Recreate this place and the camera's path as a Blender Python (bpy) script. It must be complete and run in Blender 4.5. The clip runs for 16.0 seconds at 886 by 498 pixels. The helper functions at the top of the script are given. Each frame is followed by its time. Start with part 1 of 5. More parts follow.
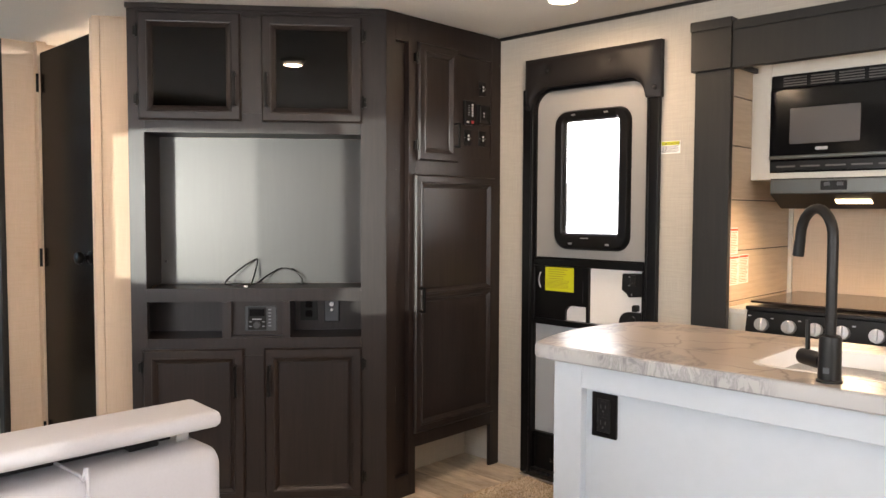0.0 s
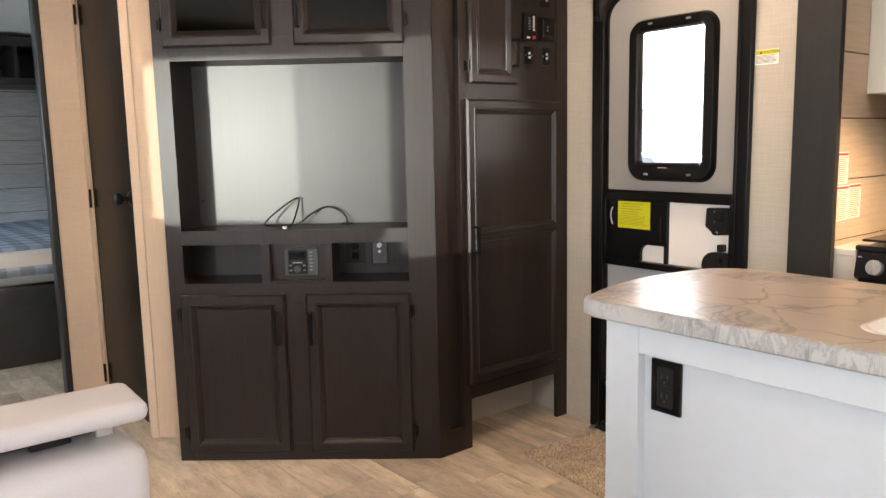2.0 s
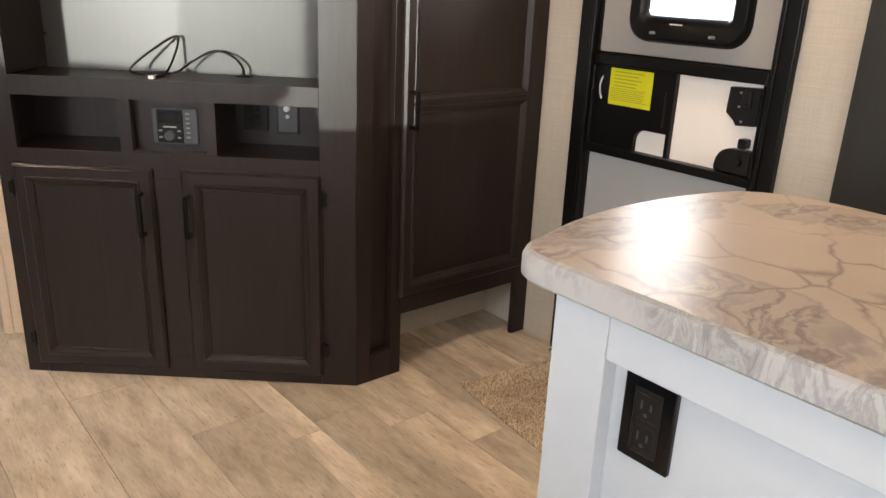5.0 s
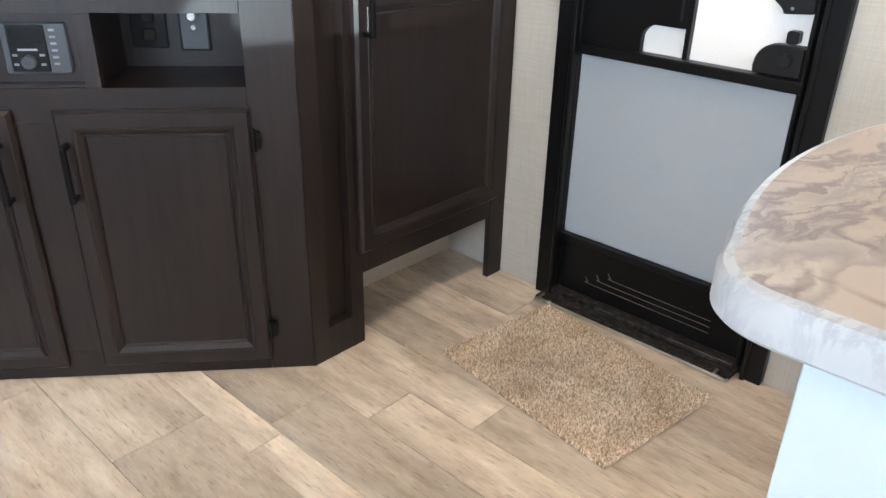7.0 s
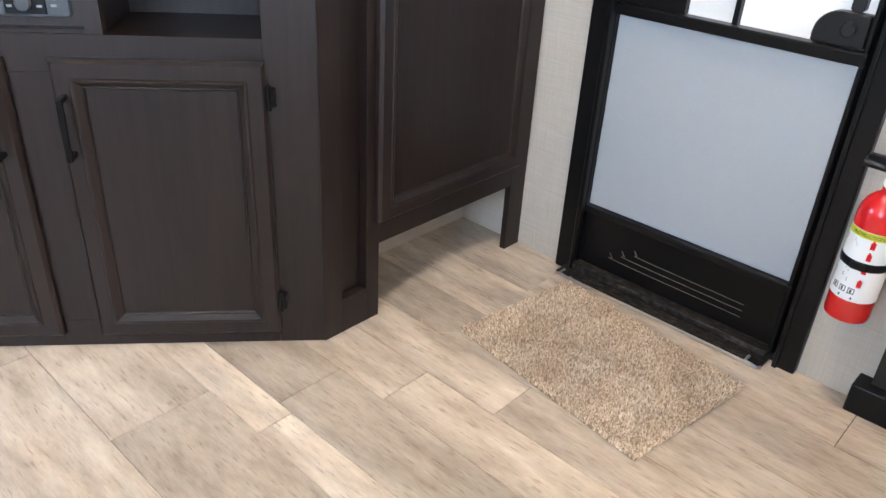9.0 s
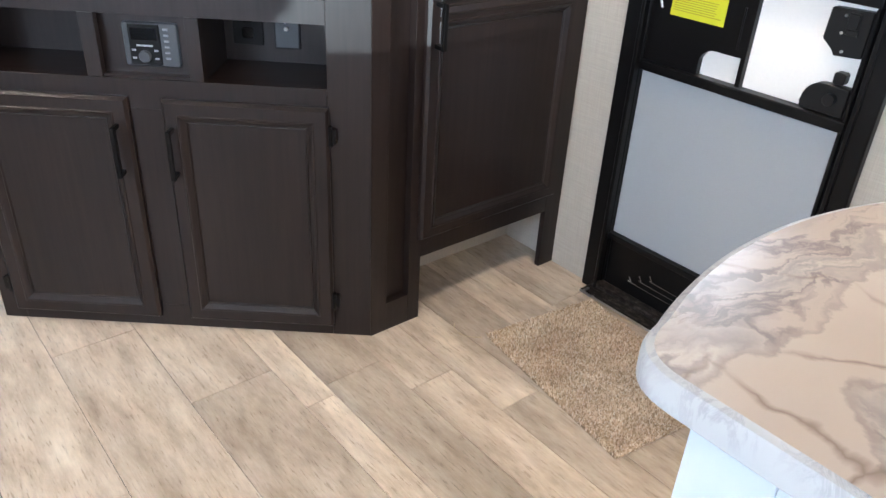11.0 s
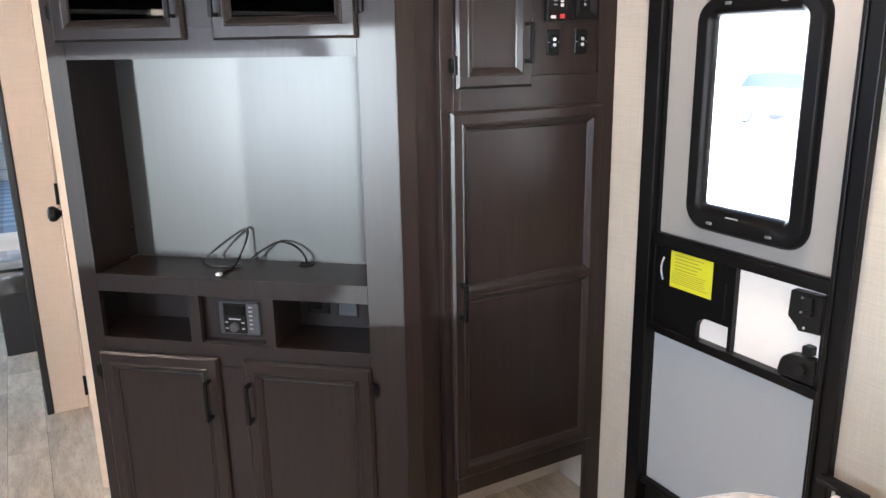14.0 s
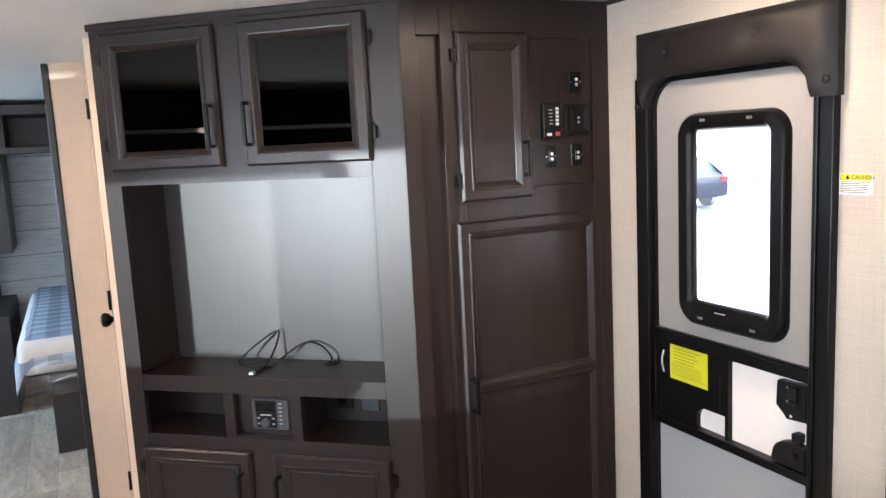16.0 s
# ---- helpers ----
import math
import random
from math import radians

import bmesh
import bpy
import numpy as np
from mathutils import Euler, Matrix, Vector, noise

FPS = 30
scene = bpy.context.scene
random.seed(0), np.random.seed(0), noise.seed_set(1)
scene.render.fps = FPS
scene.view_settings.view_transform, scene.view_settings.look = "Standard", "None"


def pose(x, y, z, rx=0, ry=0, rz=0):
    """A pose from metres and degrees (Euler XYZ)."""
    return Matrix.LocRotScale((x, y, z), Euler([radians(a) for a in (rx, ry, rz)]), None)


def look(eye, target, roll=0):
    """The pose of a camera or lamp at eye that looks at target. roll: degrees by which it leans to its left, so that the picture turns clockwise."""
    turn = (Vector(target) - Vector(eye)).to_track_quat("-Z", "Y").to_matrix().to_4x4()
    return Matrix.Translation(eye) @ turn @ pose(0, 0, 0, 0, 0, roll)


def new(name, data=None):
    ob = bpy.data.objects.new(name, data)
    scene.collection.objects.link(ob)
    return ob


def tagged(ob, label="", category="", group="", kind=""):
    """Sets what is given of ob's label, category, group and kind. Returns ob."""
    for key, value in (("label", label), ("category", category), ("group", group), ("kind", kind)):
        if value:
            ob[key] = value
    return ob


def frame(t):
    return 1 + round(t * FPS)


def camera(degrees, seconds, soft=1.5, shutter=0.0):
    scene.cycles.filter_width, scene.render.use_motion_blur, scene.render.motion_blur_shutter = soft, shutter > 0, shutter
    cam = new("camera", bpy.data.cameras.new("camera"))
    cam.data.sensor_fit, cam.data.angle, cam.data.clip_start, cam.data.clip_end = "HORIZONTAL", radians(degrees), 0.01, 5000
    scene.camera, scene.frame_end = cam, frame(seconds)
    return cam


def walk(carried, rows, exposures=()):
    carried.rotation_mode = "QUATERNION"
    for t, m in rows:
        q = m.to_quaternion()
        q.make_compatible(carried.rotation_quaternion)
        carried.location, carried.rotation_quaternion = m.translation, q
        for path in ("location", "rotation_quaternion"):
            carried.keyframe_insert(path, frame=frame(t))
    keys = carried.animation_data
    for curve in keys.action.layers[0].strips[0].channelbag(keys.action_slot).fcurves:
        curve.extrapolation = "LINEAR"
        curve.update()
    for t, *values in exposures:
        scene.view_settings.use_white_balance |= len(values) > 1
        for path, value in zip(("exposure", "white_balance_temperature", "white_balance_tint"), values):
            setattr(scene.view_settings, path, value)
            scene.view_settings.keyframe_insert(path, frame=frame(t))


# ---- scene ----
cam = camera(60.4, 16.0, soft=1.5)
PATH = [
    (0, (-0.012, 0.007, 1.246), (-1.394, 1.449, 1.146), 0.2),
    (0.5, (-0.031, 0.061, 1.266), (-1.449, 1.467, 1.139), -0.1),
    (1, (-0.043, 0.152, 1.275), (-1.505, 1.506, 1.115), -0.6),
    (1.5, (-0.094, 0.243, 1.259), (-1.599, 1.54, 1.029), 0.0),
    (2, (-0.139, 0.35, 1.244), (-1.676, 1.598, 0.965), -1.2),
    (2.5, (-0.203, 0.451, 1.233), (-1.755, 1.679, 0.942), -1.1),
    (3, (-0.293, 0.559, 1.197), (-1.845, 1.779, 0.869), 0.4),
    (3.5, (-0.383, 0.674, 1.196), (-1.925, 1.875, 0.771), -0.6),
    (4, (-0.443, 0.782, 1.213), (-1.957, 1.985, 0.703), 0.8),
    (4.5, (-0.504, 0.884, 1.213), (-1.998, 2.075, 0.624), 2.4),
    (7, (-1.063, 1.171, 1.134), (-2.276, 2.492, 0.247), 1.3),
    (7.5, (-1.156, 1.203, 1.122), (-2.339, 2.523, 0.196), 1.9),
    (8, (-1.199, 1.217, 1.099), (-2.361, 2.541, 0.151), 2.7),
    (8.5, (-1.211, 1.215, 1.091), (-2.362, 2.537, 0.128), 3.2),
    (11, (-0.933, 1.135, 1.307), (-2.244, 2.269, 0.309), 3.3),
    (11.5, (-0.847, 1.123, 1.376), (-2.241, 2.184, 0.412), 2.2),
    (12, (-0.761, 1.12, 1.433), (-2.226, 2.126, 0.514), 2.0),
    (12.5, (-0.684, 1.153, 1.493), (-2.22, 2.119, 0.652), 0.9),
    (13, (-0.627, 1.196, 1.537), (-2.217, 2.165, 0.807), 0.1),
    (13.5, (-0.575, 1.231, 1.566), (-2.216, 2.197, 0.955), -0.2),
    (14, (-0.54, 1.25, 1.581), (-2.233, 2.181, 1.064), -1.0),
    (14.5, (-0.501, 1.275, 1.602), (-2.234, 2.17, 1.157), -2.2),
    (15, (-0.455, 1.28, 1.619), (-2.211, 2.156, 1.232), -2.5),
    (15.5, (-0.406, 1.271, 1.634), (-2.174, 2.143, 1.297), -2.6),
    (16, (-0.325, 1.246, 1.651), (-2.109, 2.107, 1.37), -2.9),
]
walk(cam, [(t, look(Vector(eye) - Vector((0, 0, 0.008)), Vector(target) - Vector((0, 0, 0.008)), roll)) for t, eye, target, roll in PATH],
     exposures=[(0.0, 1.72, 7250, 17), (3.0, 1.82, 7350, 17), (4.5, 1.77, 7400, 17), (7.0, 2.39, 5750, 8), (8.0, 2.66, 5550, 9), (11.0, 2.37, 5650, 10), (12.5, 2.27, 5650, 10),
                (14.0, 2.33, 6050, 14), (16.0, 2.25, 6250, 16)])


# ---- world and lights ----
world = bpy.data.worlds.new("world")
scene.world = world
world.use_nodes = True
wn = world.node_tree.nodes
sky = wn.new("ShaderNodeTexSky")
sky.sky_type = "NISHITA"
sky.sun_disc = False
sky.sun_elevation, sky.sun_rotation = radians(50), radians(253)
world.node_tree.links.new(sky.outputs[0], wn["Background"].inputs[0])
wn["Background"].inputs[1].default_value = 0.15


def lamp(name, kind, m, power, colour, **more):
    data = bpy.data.lights.new(name, kind)
    data.energy, data.color = power, colour
    if kind == "AREA":
        data.shape = more.get("shape", "RECTANGLE")
        data.size, data.size_y = more["size"], more.get("size_y", more["size"])
    if kind == "SUN":
        data.angle = radians(more["angle"])
    if kind in ("POINT", "SPOT"):
        data.shadow_soft_size = more["radius"]
    ob = new(name, data)
    ob.matrix_world = m
    return ob


DAY = (0.86, 0.93, 1.0)
WARM = (1.0, 0.78, 0.55)
SUN = lamp("sun", "SUN", look((-10, -3, 12), (0, 0, 0)), 5.0, (1.0, 0.95, 0.87), angle=0.5)
# added lamp for an unseen source: nearly level light patches through the south windows
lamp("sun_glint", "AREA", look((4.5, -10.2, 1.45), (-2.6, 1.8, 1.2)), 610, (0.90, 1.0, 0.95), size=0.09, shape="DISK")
# daylight in the window openings of the south wall and the bedroom
lamp("window_light", "AREA", look((-1.29, -1.17, 1.3), (-1.7, 3, 0.5)), 11, DAY, size=0.56, size_y=0.5)
# sits before the opaque sheet, as daylight coming through it
lamp("window_light", "AREA", look((-0.06, -1.17, 1.26), (-0.9, 3, 0.9)), 7.7, DAY, size=1.1, size_y=0.56)
# unseen east opening, added: extra daylight that brightens the pantry
lamp("window_light", "AREA", look((1.47, 0.4, 1.3), (-3, 0.9, 0.9)), 10.5, DAY, size=1.2, size_y=0.6)
lamp("window_light", "AREA", look((-5.6, -1.17, 1.3), (-5.6, 3, 0.9)), 12.65, (0.46, 0.73, 1.0), size=1.0, size_y=0.6)
# puck lights on the ceiling; the last three are unseen, added for warm light
PUCKS = [(-1.735, 2.465), (-1.84, 1.03), (0.35, 0.80), (0.2, 2.45), (-3.25, 0.70)]
for px, py in PUCKS:
    lamp("puck_bulb", "AREA", look((px, py, 2.032), (px, py, 0)), 2.25, WARM, size=0.10, shape="DISK")
lamp("bath_bulb", "AREA", look((-3.72, 1.62, 2.03), (-3.72, 1.6, 0)), 15, (0.92, 0.96, 1.0), size=0.16, shape="DISK")
lamp("hood_bulb", "AREA", look((-0.86, 3.062, 1.272), (-0.86, 2.6, 0.25)), 2.0, (1.0, 0.74, 0.46), size=0.14, size_y=0.08)


# ---- materials ----
def mat(name, colour, rough=0.5, metal=0.0, coat=0.0, spec=0.5):
    m = bpy.data.materials.new(name)
    m.use_nodes = True
    b = m.node_tree.nodes["Principled BSDF"]
    b.inputs["Base Color"].default_value = (*colour, 1)
    b.inputs["Roughness"].default_value = rough
    b.inputs["Metallic"].default_value = metal
    b.inputs["Coat Weight"].default_value = coat
    b.inputs["Specular IOR Level"].default_value = spec
    return m


def tex(m, kind, coords="Object", scale=(1, 1, 1), **sock):
    n, l = m.node_tree.nodes, m.node_tree.links
    c = n.new("ShaderNodeTexCoord")
    mp = n.new("ShaderNodeMapping")
    mp.inputs["Scale"].default_value = scale
    l.new(c.outputs[coords], mp.inputs[0])
    t = n.new(kind)
    l.new(mp.outputs[0], t.inputs["Vector"])
    for k, v in sock.items():
        t.inputs[k.replace("_", " ")].default_value = v
    return t


def ramp(m, source, stops):
    r = m.node_tree.nodes.new("ShaderNodeValToRGB")
    e = r.color_ramp.elements
    while len(e) < len(stops):
        e.new(0.5)
    for el, (p, c) in zip(e, stops):
        el.position, el.color = p, (*c, 1)
    m.node_tree.links.new(source, r.inputs[0])
    return r


def mix(m, a, b, fac, mode="MIX"):
    x = m.node_tree.nodes.new("ShaderNodeMix")
    x.data_type, x.blend_type = "RGBA", mode
    l = m.node_tree.links
    for sock, v in ((x.inputs[6], a), (x.inputs[7], b), (x.inputs[0], fac)):
        if isinstance(v, (int, float)):
            sock.default_value = v
        elif isinstance(v, tuple):
            sock.default_value = (*v, 1)
        else:
            l.new(v, sock)
    return x.outputs[2]


def bsdf(m):
    return m.node_tree.nodes["Principled BSDF"]


def paint(m, colour):
    m.node_tree.links.new(colour, bsdf(m).inputs["Base Color"])


def rough_by(m, source, lo, hi):
    r = m.node_tree.nodes.new("ShaderNodeMapRange")
    r.inputs["To Min"].default_value, r.inputs["To Max"].default_value = lo, hi
    m.node_tree.links.new(source, r.inputs[0])
    m.node_tree.links.new(r.outputs[0], bsdf(m).inputs["Roughness"])


def bump(m, source, strength=0.2, distance=0.001):
    b = m.node_tree.nodes.new("ShaderNodeBump")
    b.inputs["Strength"].default_value, b.inputs["Distance"].default_value = strength, distance
    m.node_tree.links.new(source, b.inputs["Height"])
    m.node_tree.links.new(b.outputs[0], bsdf(m).inputs["Normal"])


def dark_wood(name, a, b, rough, spec=0.5):
    m = mat(name, a, rough, spec=spec)
    g = tex(m, "ShaderNodeTexNoise", scale=(38, 38, 2.0), Scale=2.0, Detail=7.0, Roughness=0.62)
    broad = tex(m, "ShaderNodeTexNoise", scale=(5, 5, 0.7), Scale=1.0, Detail=3.0)
    r = ramp(m, g.outputs[0], [(0.3, a), (0.72, b)])
    r2 = ramp(m, broad.outputs[0], [(0.3, (0.82, 0.82, 0.82)), (0.7, (1.15, 1.12, 1.1))])
    paint(m, mix(m, r.outputs[0], r2.outputs[0], 1.0, "MULTIPLY"))
    rough_by(m, g.outputs[0], rough - 0.03, rough + 0.04)
    bump(m, g.outputs[0], 0.012, 0.0005)
    return m


WOOD = dark_wood("dark_stained_wood", (0.0084, 0.0052, 0.0044), (0.0200, 0.0125, 0.0106), 0.38, 0.37)
bsdf(WOOD).inputs["Specular Tint"].default_value = (0.97, 0.98, 1.0, 1)
# same wood, lightened: daylight on the niche back put into its colour
LIT_BACKWOOD = dark_wood("lit_niche_wood", (0.0205, 0.020, 0.018), (0.0255, 0.0248, 0.0225), 0.385, 0.60)
TRIMWOOD = dark_wood("dark_trim", (0.0125, 0.0115, 0.0105), (0.0185, 0.017, 0.0150), 0.40, 0.42)
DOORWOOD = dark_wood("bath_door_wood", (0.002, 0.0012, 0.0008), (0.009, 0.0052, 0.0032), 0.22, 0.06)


def linen(name, a, b):
    m = mat(name, a, 0.8)
    h = tex(m, "ShaderNodeTexNoise", scale=(12, 12, 420), Scale=1.0, Detail=2.0)
    v = tex(m, "ShaderNodeTexNoise", scale=(400, 400, 10), Scale=1.0, Detail=2.0)
    f = mix(m, h.outputs[0], v.outputs[0], 0.5)
    big = tex(m, "ShaderNodeTexNoise", scale=(1.5, 1.5, 1.5), Scale=1.0, Detail=2.0)
    r = ramp(m, f, [(0.38, a), (0.62, b)])
    r2 = ramp(m, big.outputs[0], [(0.3, (0.95, 0.95, 0.95)), (0.7, (1.04, 1.03, 1.02))])
    paint(m, mix(m, r.outputs[0], r2.outputs[0], 1.0, "MULTIPLY"))
    bump(m, f, 0.12, 0.0005)
    return m


LINEN = linen("linen_wallpaper", (0.435, 0.398, 0.340), (0.492, 0.455, 0.391))
PANEL_TAN = linen("tan_wallboard", (0.59, 0.455, 0.335), (0.65, 0.51, 0.385))


def speckled(name, colour, rough, amount=0.08, scale=60, strength=0.1, spec=0.5):
    m = mat(name, colour, rough, spec=spec)
    n = tex(m, "ShaderNodeTexNoise", Scale=scale, Detail=4.0)
    big = tex(m, "ShaderNodeTexNoise", Scale=2.2, Detail=3.0)
    f = mix(m, n.outputs[0], big.outputs[0], 0.5)
    r = ramp(m, f, [(0.35, tuple(c * (1 - amount) for c in colour)), (0.65, tuple(min(1, c * (1 + amount)) for c in colour))])
    paint(m, r.outputs[0])
    rough_by(m, f, max(0.02, rough - 0.07), min(1, rough + 0.07))
    bump(m, n.outputs[0], strength, 0.0005)
    return m


CEIL = speckled("ceiling_white", (0.68, 0.645, 0.585), 0.75, 0.03, 90)
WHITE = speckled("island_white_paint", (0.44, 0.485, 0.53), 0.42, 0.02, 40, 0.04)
CABWHITE = speckled("slide_white_board", (0.72, 0.68, 0.60), 0.5, 0.03, 40, 0.04)
BLACK = speckled("black_plastic", (0.0045, 0.0042, 0.0045), 0.34, 0.2, 300, 0.12, 0.22)
BLACKGLOSS = mat("black_gloss", (0.004, 0.004, 0.0045), 0.12, spec=0.3)
MATTEBLACK = speckled("matte_black_metal", (0.006, 0.0055, 0.0055), 0.40, 0.15, 200, 0.06, 0.35)
HANDLE = mat("black_bronze", (0.003, 0.0027, 0.0027), 0.34, 0.0, spec=0.16)
SCUFFED = mat("scuffed_black_metal", (0.02, 0.018, 0.016), 0.34, 0.5)
sf = tex(SCUFFED, "ShaderNodeTexNoise", scale=(1, 2.5, 1), Scale=44.0, Detail=8.0, Roughness=0.75)
paint(SCUFFED, ramp(SCUFFED, sf.outputs[0], [(0.44, (0.012, 0.011, 0.011)), (0.54, (0.05, 0.042, 0.037)), (0.68, (0.17, 0.15, 0.13))]).outputs[0])
rough_by(SCUFFED, sf.outputs[0], 0.28, 0.6)
DOORGREY = speckled("door_skin_grey", (0.275, 0.270, 0.264), 0.55, 0.02, 160, 0.08)
DOORBLUE = speckled("door_lower_skin", (0.35, 0.375, 0.398), 0.42, 0.02, 160, 0.05)
SCREENWHITE = speckled("outer_door_white", (0.80, 0.78, 0.75), 0.5, 0.02, 120, 0.05)
CHROME = mat("brushed_chrome", (0.62, 0.62, 0.62), 0.28, 1.0)
VENTGREY = mat("vent_slat_grey", (0.10, 0.095, 0.09), 0.35)
HOODSTEEL = mat("grey_brushed_steel", (0.10, 0.105, 0.10), 0.36, 0.7)
STEELBLACK = mat("black_steel", (0.03, 0.03, 0.032), 0.3, 0.8)
YELLOW = mat("yellow_paper", (0.54, 0.55, 0.012), 0.7)
PAPER = mat("white_paper", (0.82, 0.82, 0.80), 0.7)
INK = mat("black_ink", (0.02, 0.02, 0.02), 0.7)
REDINK = mat("red_ink", (0.62, 0.10, 0.04), 0.7)
ORANGEINK = mat("orange_ink", (0.75, 0.26, 0.10), 0.7)
YELLOWINK = mat("dark_yellow_ink", (0.34, 0.32, 0.02), 0.7)
RED = mat("red_enamel", (0.60, 0.012, 0.012), 0.22, coat=0.4)
OUTLETBLACK = mat("outlet_black", (0.007, 0.007, 0.008), 0.3, spec=0.3)
KICKLINE = mat("beige_press_line", (0.11, 0.095, 0.075), 0.5)
SLOTGREY = mat("slot_grey", (0.055, 0.058, 0.062), 0.4)
KEYGREY = mat("key_grey", (0.26, 0.27, 0.29), 0.45)
GREYPLASTIC = speckled("grey_plastic", (0.045, 0.049, 0.055), 0.4, 0.05, 200)
LIGHTGREY = mat("light_grey_plastic", (0.42, 0.43, 0.45), 0.45)
WHITEPLASTIC = mat("white_plastic", (0.75, 0.75, 0.74), 0.4)
SINKWHITE = speckled("sink_white", (0.80, 0.78, 0.75), 0.22, 0.02, 20, 0.02)
KNOBGREY = mat("knob_silver", (0.52, 0.52, 0.53), 0.3, 0.8)
BEDDARK = speckled("bedroom_dark_board", (0.020, 0.017, 0.016), 0.5, 0.15, 30)
REDLED = mat("red_button", (0.5, 0.03, 0.03), 0.4)

LENS = mat("puck_lens", (0.9, 0.88, 0.8), 0.5)
bsdf(LENS).inputs["Emission Color"].default_value = (1.0, 0.86, 0.66, 1)
bsdf(LENS).inputs["Emission Strength"].default_value = 2.8
HOODLENS = mat("hood_lens", (0.9, 0.85, 0.7), 0.4)
bsdf(HOODLENS).inputs["Emission Color"].default_value = (1.0, 0.80, 0.5, 1)
bsdf(HOODLENS).inputs["Emission Strength"].default_value = 2.4

# tinted cabinet glass and clear window glass: a thin sheet, part transparent, part mirror by its gloss
def sheet_glass(name, tint, edge):
    m = bpy.data.materials.new(name)
    m.use_nodes = True
    n, l = m.node_tree.nodes, m.node_tree.links
    n.remove(n["Principled BSDF"])
    tr, gl, mx, lw = n.new("ShaderNodeBsdfTransparent"), n.new("ShaderNodeBsdfGlossy"), n.new("ShaderNodeMixShader"), n.new("ShaderNodeLayerWeight")
    pw, sc = n.new("ShaderNodeMath"), n.new("ShaderNodeMath")
    pw.operation, sc.operation = "POWER", "MULTIPLY_ADD"
    pw.inputs[1].default_value = 5.0
    sc.inputs[1].default_value, sc.inputs[2].default_value = 0.8, edge
    lw.inputs[0].default_value = 0.5
    tr.inputs[0].default_value = (*tint, 1)
    gl.inputs["Roughness"].default_value = 0.02
    l.new(lw.outputs["Facing"], pw.inputs[0]); l.new(pw.outputs[0], sc.inputs[0]); l.new(sc.outputs[0], mx.inputs[0])
    l.new(tr.outputs[0], mx.inputs[1]); l.new(gl.outputs[0], mx.inputs[2])
    l.new(mx.outputs[0], n["Material Output"].inputs[0])
    return m


GLASS = sheet_glass("clear_glass", (0.94, 0.96, 0.96), 0.04)
SMOKE = sheet_glass("smoked_glass", (0.03, 0.026, 0.022), 0.032)
TINTED = sheet_glass("tinted_glass", (0.82, 0.83, 0.83), 0.04)
PLASTICWRAP = sheet_glass("plastic_wrap", (0.80, 0.82, 0.84), 0.10)
PLASTICWRAP.node_tree.nodes["Glossy BSDF"].inputs["Roughness"].default_value = 0.18

# vinyl plank: pale grey-brown wood, long streaks along the plank, each plank its own tone
VINYL = mat("vinyl_plank", (0.45, 0.37, 0.29), 0.42)
n, l = VINYL.node_tree.nodes, VINYL.node_tree.links
info, tc, add, mp = n.new("ShaderNodeObjectInfo"), n.new("ShaderNodeTexCoord"), n.new("ShaderNodeVectorMath"), n.new("ShaderNodeMapping")
sc = n.new("ShaderNodeVectorMath"); sc.operation = "SCALE"; sc.inputs[0].default_value = (17, 31, 5)
l.new(info.outputs["Random"], sc.inputs["Scale"])
l.new(tc.outputs["Object"], add.inputs[0]); l.new(sc.outputs[0], add.inputs[1])
mp.inputs["Scale"].default_value = (3.4, 11, 1)
l.new(add.outputs[0], mp.inputs[0])
grain = n.new("ShaderNodeTexNoise"); grain.inputs["Scale"].default_value = 2.2; grain.inputs["Detail"].default_value = 8; grain.inputs["Roughness"].default_value = 0.66
l.new(mp.outputs[0], grain.inputs["Vector"])
mp2 = n.new("ShaderNodeMapping"); mp2.inputs["Scale"].default_value = (0.9, 4.5, 1); l.new(add.outputs[0], mp2.inputs[0])
cloud = n.new("ShaderNodeTexNoise"); cloud.inputs["Scale"].default_value = 2.0; cloud.inputs["Detail"].default_value = 4
cloud.inputs["Distortion"].default_value = 0.6
l.new(mp2.outputs[0], cloud.inputs["Vector"])
g1 = ramp(VINYL, grain.outputs[0], [(0.28, (0.345, 0.276, 0.203)), (0.48, (0.462, 0.384, 0.300)), (0.70, (0.565, 0.493, 0.405))])
g2 = ramp(VINYL, cloud.outputs[0], [(0.30, (0.74, 0.72, 0.70)), (0.68, (1.20, 1.19, 1.18))])
c1 = mix(VINYL, g1.outputs[0], g2.outputs[0], 1.0, "MULTIPLY")
mp3 = n.new("ShaderNodeMapping"); mp3.inputs["Scale"].default_value = (13, 95, 1); l.new(add.outputs[0], mp3.inputs[0])
fleck = n.new("ShaderNodeTexNoise"); fleck.inputs["Scale"].default_value = 2.0; fleck.inputs["Detail"].default_value = 6; l.new(mp3.outputs[0], fleck.inputs["Vector"])
g4 = ramp(VINYL, fleck.outputs[0], [(0.30, (0.68, 0.64, 0.60)), (0.40, (0.98, 0.98, 0.98)), (0.68, (1.08, 1.08, 1.08))])
c2 = mix(VINYL, c1, info.outputs["Color"], 1.0, "MULTIPLY")
paint(VINYL, mix(VINYL, c2, g4.outputs[0], 1.0, "MULTIPLY"))
rough_by(VINYL, grain.outputs[0], 0.5, 0.36)
bump(VINYL, grain.outputs[0], 0.12, 0.0008)

# marble laminate: pale beige, turbulent drifts of grey-brown streaks, long cracked veins
MARBLE = mat("marble_laminate", (0.37, 0.31, 0.26), 0.30, spec=0.16)
mn, ml = MARBLE.node_tree.nodes, MARBLE.node_tree.links
